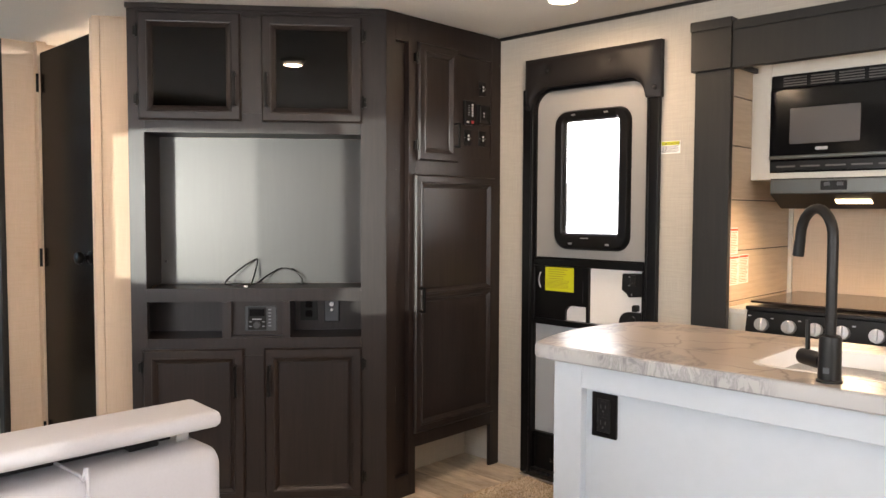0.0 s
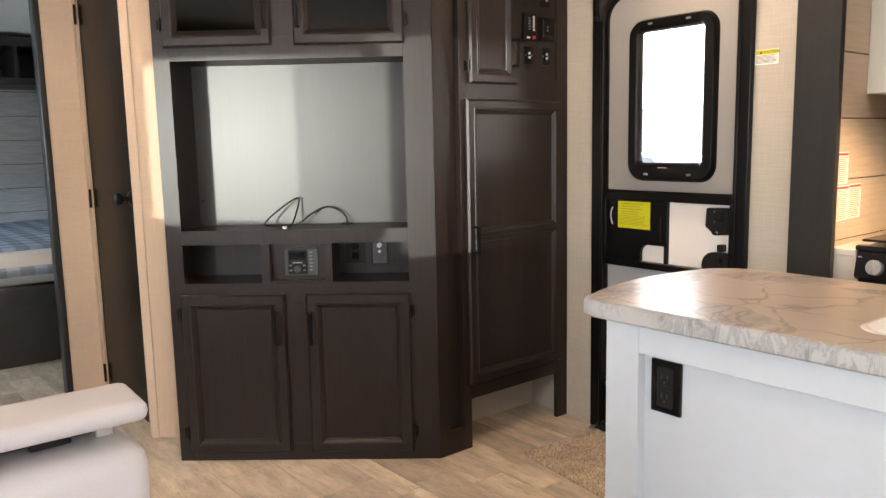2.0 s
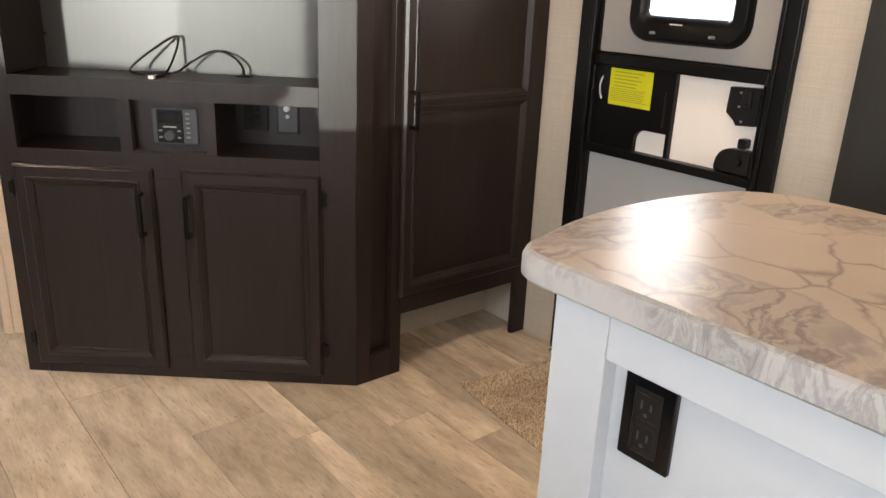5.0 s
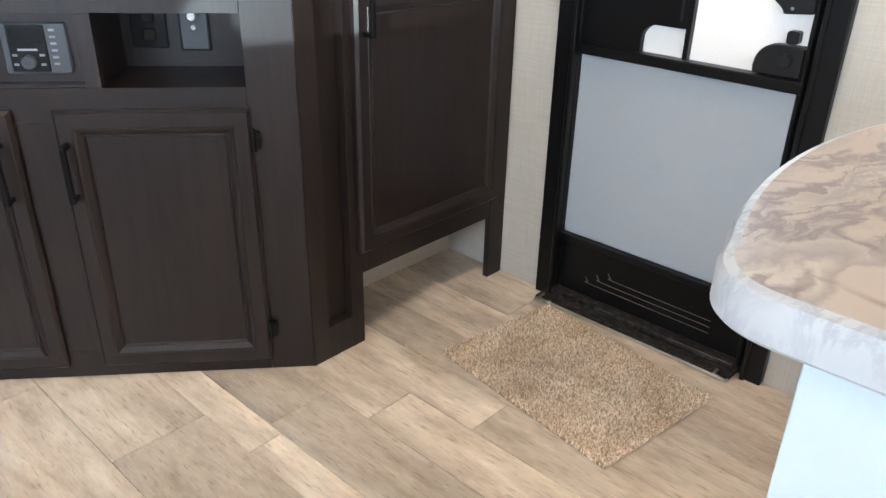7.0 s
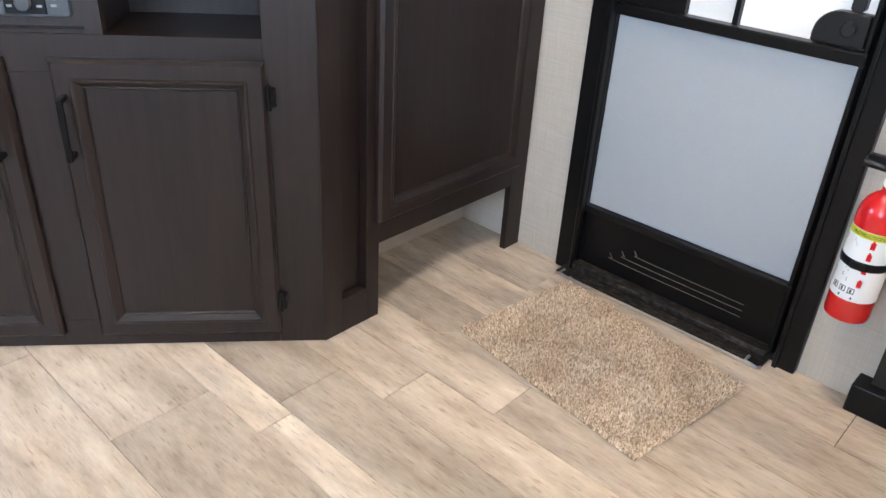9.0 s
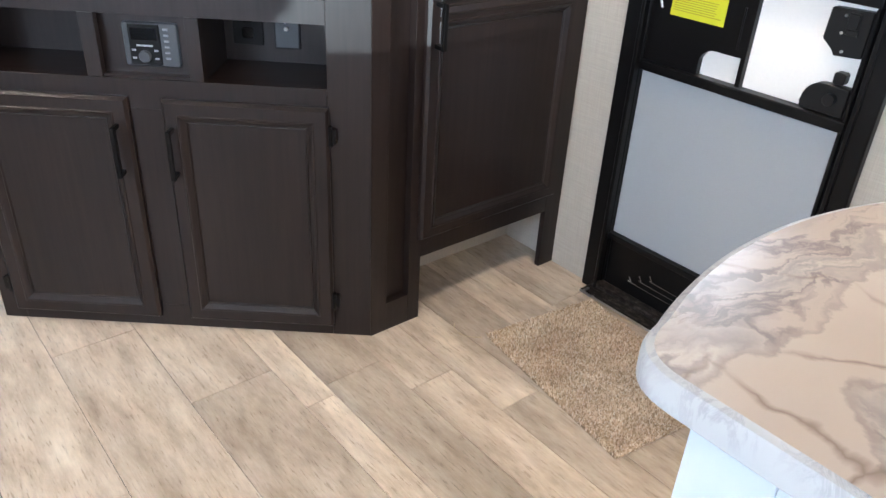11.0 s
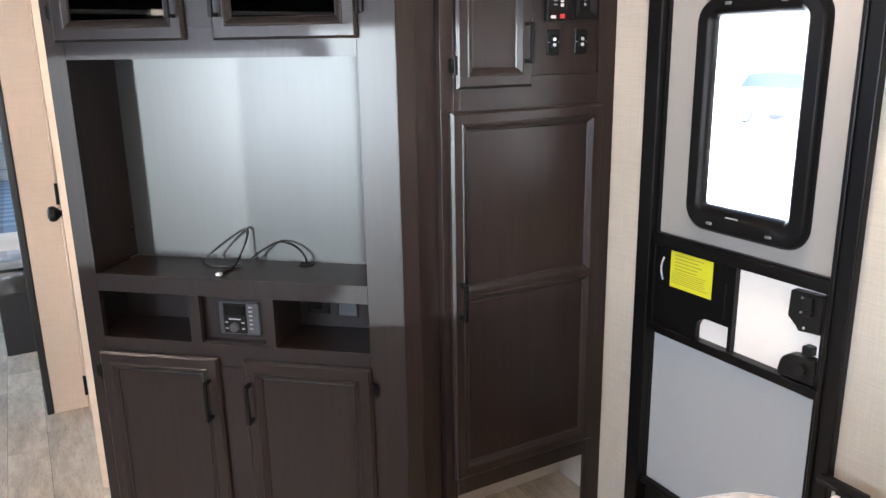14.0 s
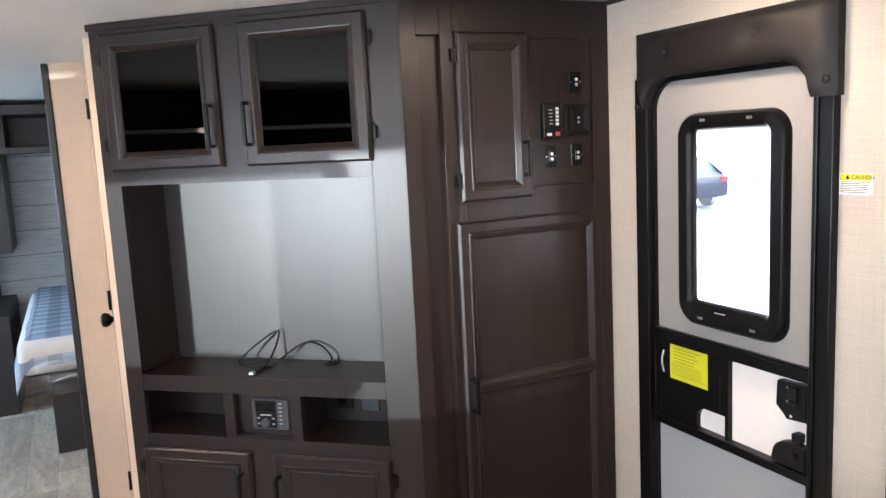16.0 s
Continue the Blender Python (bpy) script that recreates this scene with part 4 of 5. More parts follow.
# pantry beside it, with the narrow recessed side panel that joins it to the media cabinet
pan = root("pantry", PAN, "tall dark-stained pantry cupboard raised above the floor", "cabinet")
part("side_panel", boxes((0.0, 0.0, 0.0, 0.052, 0.030, ZT), bevel=0.0004), WOOD, pan)
part("side_panel", boxes((0.128, 0.0, 0.0, 0.168, 0.030, ZT), bevel=0.0004), WOOD, pan)
part("side_panel", boxes((0.0525, 0.0002, 0.0, 0.1275, 0.030, 0.092), bevel=0.0004), WOOD, pan)
part("side_panel", boxes((0.0525, 0.0002, 1.950, 0.1275, 0.030, ZT), bevel=0.0004), WOOD, pan)
part("recessed_panel", boxes((0.0525, 0.024, 0.0925, 0.1275, 0.029, 1.9495)), WOOD, pan)
part("side_board", boxes((0.150, 0.0305, 0.0, 0.168, 0.216, ZT)), WOOD, pan)
P1 = 0.738
part("stile", boxes((0.1685, 0.0, 0.205, 0.190, 0.018, ZT), bevel=0.0004), WOOD, pan)
part("leg", boxes((0.672, 0.0, 0.0, P1, 0.018, ZT), bevel=0.0004), WOOD, pan, "end stile reaching the floor as a leg")
part("rail", boxes((0.1905, 0.0002, 0.205, 0.6715, 0.018, 0.33), bevel=0.0004), WOOD, pan)
part("rail", boxes((0.1905, 0.0002, 1.37, 0.6715, 0.018, 1.485), bevel=0.0004), WOOD, pan)
part("rail", boxes((0.1905, 0.0002, 1.944, 0.6715, 0.018, ZT), bevel=0.0004), WOOD, pan)
part("stile", boxes((0.405, 0.0002, 1.4855, 0.44, 0.018, 1.9435), bevel=0.0004), WOOD, pan)
part("carcass", boxes((0.1685, 0.0185, 0.206, P1 - 0.002, 0.216, 0.222), (0.1685, 0.200, 0.2225, P1 - 0.002, 0.216, ZT)), WOOD, pan)
part("switch_board", boxes((0.4405, 0.008, 1.4855, 0.6715, 0.016, 1.9435)), WOOD, pan)
cab_door(pan, 0.152, 0.268, 0.684, 1.395, 0, (0.174, 0.798, 0.910), None, False, 0.868, 0.042)
cab_door(pan, 0.172, 1.456, 0.421, 1.958, 0, (0.394, 1.52, 1.632), (0.169, (1.52, 1.89)), False, None, 0.042)
# light switches and the tank monitor
def rocker(x0, z0, x1, z1, two=True):
    s = root("light_switch", PAN, "small black double rocker switch", "switch", "switches on the pantry board")
    part("plate", plate(bmesh.new(), x0, z0, x1, z1, 0.003, 0.0078, 0.005), BLACK, s)
    xm, zm = (x0 + x1) / 2, (z0 + z1) / 2
    part("rocker", plate(bmesh.new(), xm - 0.010, zm - 0.018, xm + 0.010, zm + 0.018, -0.001, 0.0028, 0.002), BLACKGLOSS, s)
    for dz in (-0.008, 0.008):
        part("button", disc(bmesh.new(), (xm, 0, zm + dz), 0.0055, -0.004, -0.0012, 14), LIGHTGREY, s)
    for sx in (x0 + 0.006, x1 - 0.006):
        part("screw", disc(bmesh.new(), (sx, 0, zm), 0.002, 0.0015, 0.0029, 8), CHROME, s)


rocker(0.585, 1.775, 0.632, 1.843)
rocker(0.483, 1.540, 0.530, 1.613)
rocker(0.585, 1.541, 0.632, 1.613)
mon = root("tank_monitor", PAN, "small black tank monitor panel with white keys", "control panel")
part("housing", plate(bmesh.new(), 0.476, 1.633, 0.545, 1.745, -0.006, 0.0078, 0.004, 4, 0.003), BLACK, mon)
for k in range(5):
    part("key", plate(bmesh.new(), 0.522, 1.722 - 0.012 * k, 0.534, 1.731 - 0.012 * k, -0.008, -0.0062, 0.002), WHITEPLASTIC, mon)
part("print", bars(0.497, 1.674, 0.512, 1.728, 5, -0.0062, 0.5, 0.25, 4), LIGHTGREY, mon)
part("mark", boxes((0.488, -0.0066, 1.642, 0.506, -0.0062, 1.650)), WHITEPLASTIC, mon)
part("red_button", plate(bmesh.new(), 0.520, 1.641, 0.538, 1.654, -0.008, -0.0062, 0.001), REDLED, mon)
thermo = root("outlet_cover", PAN, "dark plate with a raised lit pushbutton", "control panel")
part("plate", plate(bmesh.new(), 0.569, 1.640, 0.656, 1.736, 0.000, 0.0078, 0.004), BLACK, thermo)
bm = bmesh.new()
sq = lambda d, y: [(0.571 + d, y, 1.642 + d), (0.654 - d, y, 1.642 + d), (0.654 - d, y, 1.734 - d), (0.571 + d, y, 1.734 - d)]
loft(bm, [sq(0.0, -0.0002), sq(0.001, -0.010), sq(0.004, -0.011), sq(0.022, -0.003)], False, True)
part("bezel", bm, BLACK, thermo, "square sloping bezel")
for dz in (1.683, 1.697):
    part("button", disc(bmesh.new(), (0.6125, 0, dz - 0.002), 0.004, -0.006, -0.0032, 12), LIGHTGREY, thermo)

# ---- bathroom door ----
bd = root("door_2", pose(0, 0, 0), "closed dark wooden bathroom door with black round knob", "door", "", "structure")
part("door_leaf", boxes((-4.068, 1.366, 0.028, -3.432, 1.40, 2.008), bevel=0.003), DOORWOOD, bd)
part("jamb", boxes((-3.4310, 1.3535, 0.0, -3.402, 1.3615, CZ), bevel=0.002), PANEL_TAN, bd)
part("jamb", boxes((-4.120, 1.3535, 0.0, -4.070, 1.3615, CZ), bevel=0.002), PANEL_TAN, bd)
for z in (0.13, 1.0, 1.86):
    bm = bmesh.new()
    tube(bm, [(-4.068, 1.352, z - 0.045), (-4.068, 1.352, z + 0.045)], 0.007, 8)
    part("hinge", bm, HANDLE, bd)
bm = bmesh.new()
ang = [2 * math.pi * k / 20 for k in range(20)]
prof = [(0.030, 1.366), (0.030, 1.360), (0.024, 1.357), (0.012, 1.353), (0.011, 1.338), (0.018, 1.332), (0.0265, 1.322), (0.0285, 1.312), (0.025, 1.302), (0.015, 1.297), (0.002, 1.296)]
loft(bm, [[(-3.487 + r * math.cos(a), y, 1.025 + r * math.sin(a)) for a in ang] for r, y in prof], False, True)
part("knob", bm, HANDLE, bd, "dark bronze round knob", smooth=True)

# ---- island ----
isl = root("kitchen_island", pose(0, 0, 0), "white-painted kitchen island base with framed panel", "kitchen island")
IX, IY0, IY1, IE = -1.170, 1.640, 2.16, 0.62
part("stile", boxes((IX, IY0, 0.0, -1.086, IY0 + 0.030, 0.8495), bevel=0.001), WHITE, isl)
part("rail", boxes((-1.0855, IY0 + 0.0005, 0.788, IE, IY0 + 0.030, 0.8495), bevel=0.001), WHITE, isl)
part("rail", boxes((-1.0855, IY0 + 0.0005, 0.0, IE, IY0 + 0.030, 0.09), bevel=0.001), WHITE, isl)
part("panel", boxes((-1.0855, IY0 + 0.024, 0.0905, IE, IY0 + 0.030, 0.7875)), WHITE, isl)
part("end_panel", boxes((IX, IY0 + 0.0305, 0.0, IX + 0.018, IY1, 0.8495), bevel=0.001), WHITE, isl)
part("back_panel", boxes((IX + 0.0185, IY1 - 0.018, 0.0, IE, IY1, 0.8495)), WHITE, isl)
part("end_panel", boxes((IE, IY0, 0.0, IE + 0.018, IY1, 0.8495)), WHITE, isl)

# worktop: a long top whose free end bows out between two rounded corners
def worktop_outline():
    pts = []
    yc, R, cx = 1.920, 0.70, -1.294 + 0.70
    a_lo, a_hi = radians(180 + 19.0), radians(180 - 20.0)
    p_lo = Vector((cx + R * math.cos(a_lo), yc + R * math.sin(a_lo)))
    p_hi = Vector((cx + R * math.cos(a_hi), yc + R * math.sin(a_hi)))
    for k in range(13):
        t = k / 12
        q0, q1, q2 = Vector((-1.185, 1.622)), Vector((-1.246, 1.622)), p_lo
        pts.append((1 - t) ** 2 * q0 + 2 * t * (1 - t) * q1 + t * t * q2)
    for k in range(1, 24):
        a = a_lo + (a_hi - a_lo) * k / 24
        pts.append(Vector((cx + R * math.cos(a), yc + R * math.sin(a))))
    for k in range(13):
        t = k / 12
        q0, q1, q2 = p_hi, Vector((-1.205, 2.236)), Vector((-1.08, 2.24))
        pts.append((1 - t) ** 2 * q0 + 2 * t * (1 - t) * q1 + t * t * q2)
    return pts


def inset(pts, d):
    out = []
    for i, p in enumerate(pts):
        a, b = pts[max(i - 1, 0)], pts[min(i + 1, len(pts) - 1)]
        t = (b - a).normalized()
        out.append(p + d * Vector((t.y, -t.x)))
    return out


E1 = 0.66
SX0, SX1, SY0, SY1 = -0.705, -0.08, 1.755, 2.085   # sink hole
ends = worktop_outline()
top = root("island_worktop", pose(0, 0, -0.009), "white marble-look laminate worktop with grey-brown veins", "worktop")
bm = bmesh.new()
rings = []
for d, z in ((0.004, 0.859), (0.0, 0.863), (0.0, 0.886), (0.004, 0.894), (0.011, 0.897)):
    o = inset(ends, d)
    ring = [Vector((E1, 1.622 + d))] + o + [Vector((E1, 2.24 - d))]
    rings.append([(p.x, p.y, z) for p in ring])
loft(bm, rings, True, False)
hole = [bm.verts.new((x, y, 0.897)) for x, y in rrect(SX0, SY0, SX1, SY1, 0.05, 5)]
he = [bm.edges.new((hole[i], hole[(i + 1) % len(hole)])) for i in range(len(hole))]
part("edge_band", bm.copy(), LIT_EDGE, top, "rounded laminate edge", smooth=True)
bm.edges.ensure_lookup_table()
bmesh.ops.delete(bm, geom=[f for f in bm.faces], context="FACES_ONLY")
oe = [e for e in bm.edges if all(abs(v.co.z - 0.897) < 1e-5 for v in e.verts) and e not in he]
bmesh.ops.triangle_fill(bm, use_beauty=True, edges=oe + he)
bmesh.ops.delete(bm, geom=[v for v in bm.verts if not v.link_faces], context="VERTS")
part("top_sheet", bm, MARBLE, top, smooth=True)
sink = root("sink", pose(0, 0, -0.009), "white single-bowl sink set into the island", "sink")
bm = bmesh.new()
prof = [(-0.006, 0.8975), (-0.006, 0.8985), (-0.004, 0.8992), (0.002, 0.8990), (0.006, 0.894), (0.014, 0.76), (0.05, 0.72), (0.10, 0.715)]
loft(bm, [[(x, y, z) for x, y in rrect(SX0 + d, SY0 + d, SX1 - d, SY1 - d, 0.05, 5)] for d, z in prof], False, True)
part("bowl", bm, SINKWHITE, sink, smooth=True)
part("drain", disc(bmesh.new(), ((SX0 + SX1) / 2, (SY0 + SY1) / 2, 0), 0.04, 0.719, 0.7155, 20, "z"), CHROME, sink)

fau = root("faucet", pose(-0.513, 1.685, 0.888), "matt black gooseneck kitchen faucet with side lever", "faucet")
part("base", lathe(bmesh.new(), (0, 0), [(0.0255, 0.0), (0.0255, 0.004), (0.0225, 0.006), (0.0218, 0.085), (0.0212, 0.095), (0.0155, 0.098)], 28), MATTEBLACK, fau, smooth=True)
neck = [(0, 0, 0.095), (0, 0, 0.20), (0, 0, 0.285)] 
rr = 0.048
dirx, diry = -0.85, 0.53
for k in range(1, 13):
    a = radians(180 * k / 12)
    d = rr - rr * math.cos(a)
    neck.append((dirx * d, diry * d, 0.295 + 1.3 * rr * math.sin(a)))
neck += [(dirx * 2 * rr * 1.005, diry * 2 * rr * 1.01, 0.285)]
part("spout", tube(bmesh.new(), neck, 0.0108, 16), MATTEBLACK, fau, smooth=True)
part("spray_head", tube(bmesh.new(), [(dirx * 2 * rr * 1.01, diry * 2 * rr * 1.01, 0.287), (dirx * 2 * rr * 1.06, diry * 2 * rr * 1.06, 0.255)], [0.0112, 0.0118], 16), MATTEBLACK, fau, smooth=True)
lev = part("lever_hub", tube(bmesh.new(), [(-0.016, 0.012, 0.038), (-0.070, 0.052, 0.038)], 0.0175, 18), MATTEBLACK, fau, smooth=True)
part("lever", tube(bmesh.new(), [(-0.058, 0.044, 0.05), (-0.060, 0.046, 0.118)], [0.0055, 0.0045], 10), MATTEBLACK, lev, smooth=True)
part("mark", boxes((-0.006, -0.0232, 0.02, 0.006, -0.0226, 0.032)), GREYPLASTIC, fau)

out = root("power_outlet", pose(0, IY0 + 0.024, 0), "black GFCI-style power outlet on the island panel", "socket")
part("plate", plate(bmesh.new(), -1.066, 0.667, -0.994, 0.780, -0.007, 0.0, 0.003, 4, 0.002), BLACKGLOSS, out)
part("insert", plate(bmesh.new(), -1.049, 0.681, -1.011, 0.766, -0.0095, -0.0072, 0.003), OUTLETBLACK, out)
for z in (0.703, 0.744):
    face = part("receptacle", plate(bmesh.new(), -1.045, z - 0.0165, -1.015, z + 0.0165, -0.0104, -0.0096, 0.003, 4, 0.0005), OUTLETBLACK, out)
    for sx, hh in ((-1.0365, 0.0045), (-1.0235, 0.0035)):
        part("slot", boxes((sx - 0.0012, -0.0110, z + 0.002 - hh, sx + 0.0012, -0.0105, z + 0.004 + hh)), SLOTGREY, face)
    part("ground_hole", disc(bmesh.new(), (-1.030, 0, z - 0.009), 0.0026, -0.0110, -0.0105, 10, edge=0.0001), SLOTGREY, face)

# ---- kitchen slide-out ----
pil = root("slide_pillar", pose(0, 0, 0), "dark-stained pillar trim of the kitchen slide-out", "trim")
part("shaft", boxes((-1.372, 2.838, 0.0, -1.2305, NY - 0.0005, 1.776), bevel=0.002), TRIMWOOD, pil)
part("cap", boxes((-1.384, 2.822, 1.776, -1.226, NY - 0.0005, 1.962), bevel=0.002), TRIMWOOD, pil)
part("cap_band", boxes((-1.387, 2.818, 1.928, -1.223, NY - 0.0005, 1.966), bevel=0.002), TRIMWOOD, pil)
part("foot", boxes((-1.402, 2.806, 0.0, -1.20, NY - 0.0005, 0.072), bevel=0.004, seg=2), BLACK, pil)
beam = root("slide_valance", pose(0, 0, 0), "dark-stained valance board above the kitchen", "trim")
part("board", boxes((-1.2255, 2.832, 1.776, 0.8, NY - 0.0005, 1.952), bevel=0.002), TRIMWOOD, beam)
part("band", boxes((-1.2225, 2.826, 1.916, 0.8, 2.8315, 1.952), bevel=0.0015), TRIMWOOD, beam)
part("inner_edge", boxes((-1.2255, NY, 1.782, -1.2120, 3.05, 1.80)), TRIMWOOD, beam)

ucab = root("upper_cabinet", pose(0, 0, 0), "white microwave surround cabinet", "cabinet")
part("body", boxes((-1.253, 3.10, 1.366, -1.176, 3.552, 1.829), (-1.1755, 3.10, 1.366, 0.30, 3.552, 1.392), (-1.1755, 3.10, 1.772, 0.30, 3.552, 1.829), bevel=0.001), CABWHITE, ucab)
part("body", boxes((-0.60, 3.10, 1.3925, 0.30, 3.552, 1.7715)), CABWHITE, ucab)

mw = root("microwave", pose(0, 0, 0), "black built-in microwave oven", "microwave")
M0, M1, N0, N1 = -1.175, -0.605, 1.393, 1.771
part("body", boxes((M0, 3.092, N0, M1, 3.45, N1), bevel=0.002), BLACKGLOSS, mw)
vent = part("vent_panel", boxes((M0 + 0.004, 3.080, 1.715, M1 - 0.004, 3.0915, 1.768), bevel=0.002), BLACK, mw)
for k in range(5):
    for q in range(4):
        xa = M0 + 0.05 + 0.10 * k
        part("slot", boxes((xa, 3.0785, 1.724 + 0.010 * q, xa + 0.085, 3.0797, 1.729 + 0.010 * q)), VENTGREY, vent)
mdoor = part("door", boxes((M0 + 0.004, 3.070, 1.440, -0.735, 3.0915, 1.712), bevel=0.004, seg=2), BLACKGLOSS, mw, "glossy black microwave door")
part("door_window", plate(bmesh.new(), -1.095, 1.500, -0.846, 1.637, 3.0685, 3.0697, 0.006), mat("mw_mesh", (0.10, 0.095, 0.095), 0.2), mdoor)
part("trim_strip", boxes((M0 + 0.006, 3.060, 1.443, -0.74, 3.0695, 1.457), bevel=0.003), HOODSTEEL, mdoor)
part("maker_mark", plate(bmesh.new(), -1.0, 1.474, -0.955, 1.486, 3.0685, 3.0697, 0.005), LIGHTGREY, mdoor)
part("control_panel", boxes((-0.731, 3.074, 1.440, M1 - 0.004, 3.0915, 1.712), bevel=0.003), BLACK, mw)
low = part("lower_grille", boxes((M0 + 0.004, 3.080, 1.397, M1 - 0.004, 3.0915, 1.437), bevel=0.002), BLACK, mw)
for k in range(6):
    part("slot", boxes((M0 + 0.03 + 0.09 * k, 3.0785, 1.412, M0 + 0.10 + 0.09 * k, 3.0797, 1.418)), VENTGREY, low)

hood = root("range_hood", pose(0, 0, 0), "black range hood with a lit lamp", "range hood")
bm = bmesh.new()
sect = [(3.01, 1.3655), (3.01, 1.306), (3.13, 1.252), (3.55, 1.252), (3.55, 1.3655)]
loft(bm, [[(x, y, z) for y, z in sect] for x in (-1.14, -0.60)], True, True)
part("canopy", bm, BLACK, hood)
part("front_strip", boxes((-1.138, 3.002, 1.309, -0.60, 3.0095, 1.362), bevel=0.002), HOODSTEEL, hood, "grey steel front strip")
sp = part("switch_plate", plate(bmesh.new(), -0.955, 1.320, -0.865, 1.354, 2.998, 3.0015, 0.003), BLACK, hood)
for sx in (-0.932, -0.888):
    part("switch", plate(bmesh.new(), sx - 0.010, 1.335, sx + 0.010, 1.349, 2.994, 2.9975, 0.002), GREYPLASTIC, sp)
lb = boxes((-0.92, -0.016, -0.004, -0.80, 0.016, 0.0), bevel=0.001)
bmesh.ops.rotate(lb, verts=lb.verts, cent=(0, 0, 0), matrix=Matrix.Rotation(radians(-24.2), 3, "X"))
bmesh.ops.translate(lb, verts=lb.verts, vec=(0, 3.068, 1.2795))
part("lamp_lens", lb, HOODLENS, hood, "lit warm lamp lens")

cook = root("stove", pose(0, 0, 0), "black gas stove with silver knobs and glass lid", "stove")
part("body", boxes((-1.168, 2.90, 0.02, -0.60, 3.42, 0.876), bevel=0.002), BLACK, cook)
bm = bmesh.new()
loft(bm, [[(x, y, z) for y, z in ((2.885, 0.775), (2.868, 0.785), (2.885, 0.864), (2.9, 0.872), (2.8995, 0.775))] for x in (-1.168, -0.60)], True, True)
ctrl = part("control_panel", bm, BLACK, cook)
part("front_edge", boxes((-1.170, 2.873, 0.868, -0.598, 2.91, 0.884), bevel=0.003), STEELBLACK, cook)
part("glass_lid", boxes((-1.168, 2.915, 0.892, -0.60, 3.42, 0.900), bevel=0.002), mat("lid_glass", (0.03, 0.022, 0.018), 0.1), cook, "dark glass stove lid")
for k, hx in enumerate((-1.105, -1.007, -0.916, -0.828, -0.719)):
    bm = bmesh.new()
    disc(bm, (hx, 0, 0.818), 0.024, 2.852, 2.874, 22)
    box(bm, hx - 0.005, 2.838, 0.797, hx + 0.005, 2.8515, 0.839, 0.002)
    bmesh.ops.rotate(bm, verts=bm.verts, cent=(hx, 2.87, 0.818), matrix=Matrix.Rotation(radians(-12), 3, "X"))
    part("knob", bm, KNOBGREY, cook, "silver control knob", smooth=True)
    part("print", boxes((hx + 0.030, 2.8722, 0.842, hx + 0.040, 2.8735, 0.846)), LIGHTGREY, cook)
part("print", boxes((-1.16, 2.8722, 0.846, -1.148, 2.8735, 0.850)), LIGHTGREY, cook)
bcab = root("base_cabinet", pose(0, 0, 0), "narrow white worktop strip beside the stove", "cabinet")
part("body", boxes((-1.2535, 2.90, 0.02, -1.1705, 3.55, 0.846)), CABWHITE, bcab)
part("worktop", boxes((-1.2535, 2.88, 0.8465, -1.1705, 3.55, 0.868), bevel=0.002), CABWHITE, bcab)
part("splash_strip", boxes((-1.1695, 3.43, 0.846, 0.3, 3.552, 0.868), bevel=0.002), CABWHITE, bcab)

def warning_label(y0, z0, y1, z1, seed):
    s = root("warning_label", pose(0, 0, 0), "white warning label with orange heading", "sticker", "labels on the shiplap")
    xx = -1.2540
    part("paper", boxes((xx - 0.0004, y0, z0, xx, y1, z1)), PAPER, s)
    part("heading_band", boxes((xx + 0.0001, y0 + 0.003, z1 - 0.012, xx + 0.0005, y1 - 0.003, z1 - 0.004)), REDINK, s)
    rnd = random.Random(seed)
    bm = bmesh.new()
    n_rows = int((z1 - z0 - 0.018) / 0.0065)
    for i in range(n_rows):
        z = z1 - 0.018 - i * 0.0065
        box(bm, xx + 0.0001, y0 + 0.004, z - 0.0012, xx + 0.0005, y1 - 0.004 - rnd.random() * 0.02, z + 0.0012)
    part("print", bm, ORANGEINK, s)


warning_label(2.912, 1.072, 2.992, 1.176, 1)
warning_label(2.915, 0.95, 3.005, 1.066, 2)
warning_label(3.008, 0.952, 3.10, 1.068, 3)

# ---- loose things ----
# carpet mat: a backing and thousands of short tufts
mat_m = pose(-1.881, 2.549, 0.0, 0, 0, -8.0)
rug = root("door_mat", mat_m, "beige looped carpet mat before the entry door", "mat")
RW, RD = 0.532, 0.388
part("backing", boxes((-RW / 2, -RD / 2, 0.0005, RW / 2, RD / 2, 0.006), bevel=0.002), mat("mat_backing", (0.30, 0.23, 0.15), 0.95), rug)
rnd = random.Random(11)
verts, faces = [], []
for i in range(30000):
    x, y = (rnd.random() - 0.5) * RW, (rnd.random() - 0.5) * RD
    if rnd.random() < 0.06:
        x = math.copysign(RW / 2 - 0.001 + rnd.random() * 0.004, x)
    h = 0.010 + rnd.random() * 0.008
    r = 0.0013 + rnd.random() * 0.0009
    a = rnd.random() * 6.28
    lx, ly = (rnd.random() - 0.5) * 0.010, (rnd.random() - 0.5) * 0.010
    b = len(verts)
    for k in range(3):
        verts.append((x + r * math.cos(a + 2.09 * k), y + r * math.sin(a + 2.09 * k), 0.004))
    for k in range(3):
        verts.append((x + lx + 0.75 * r * math.cos(a + 2.09 * k), y + ly + 0.75 * r * math.sin(a + 2.09 * k), h))
    faces += [(b, b + 1, b + 4, b + 3), (b + 1, b + 2, b + 5, b + 4), (b + 2, b, b + 3, b + 5), (b + 3, b + 4, b + 5)]
me = bpy.data.meshes.new("pile")
me.from_pydata(verts, [], faces)
me.materials.append(CARPET)
pile = tagged(new("pile", me), kind="stuff")
pile.parent = rug
loose = bmesh.new()
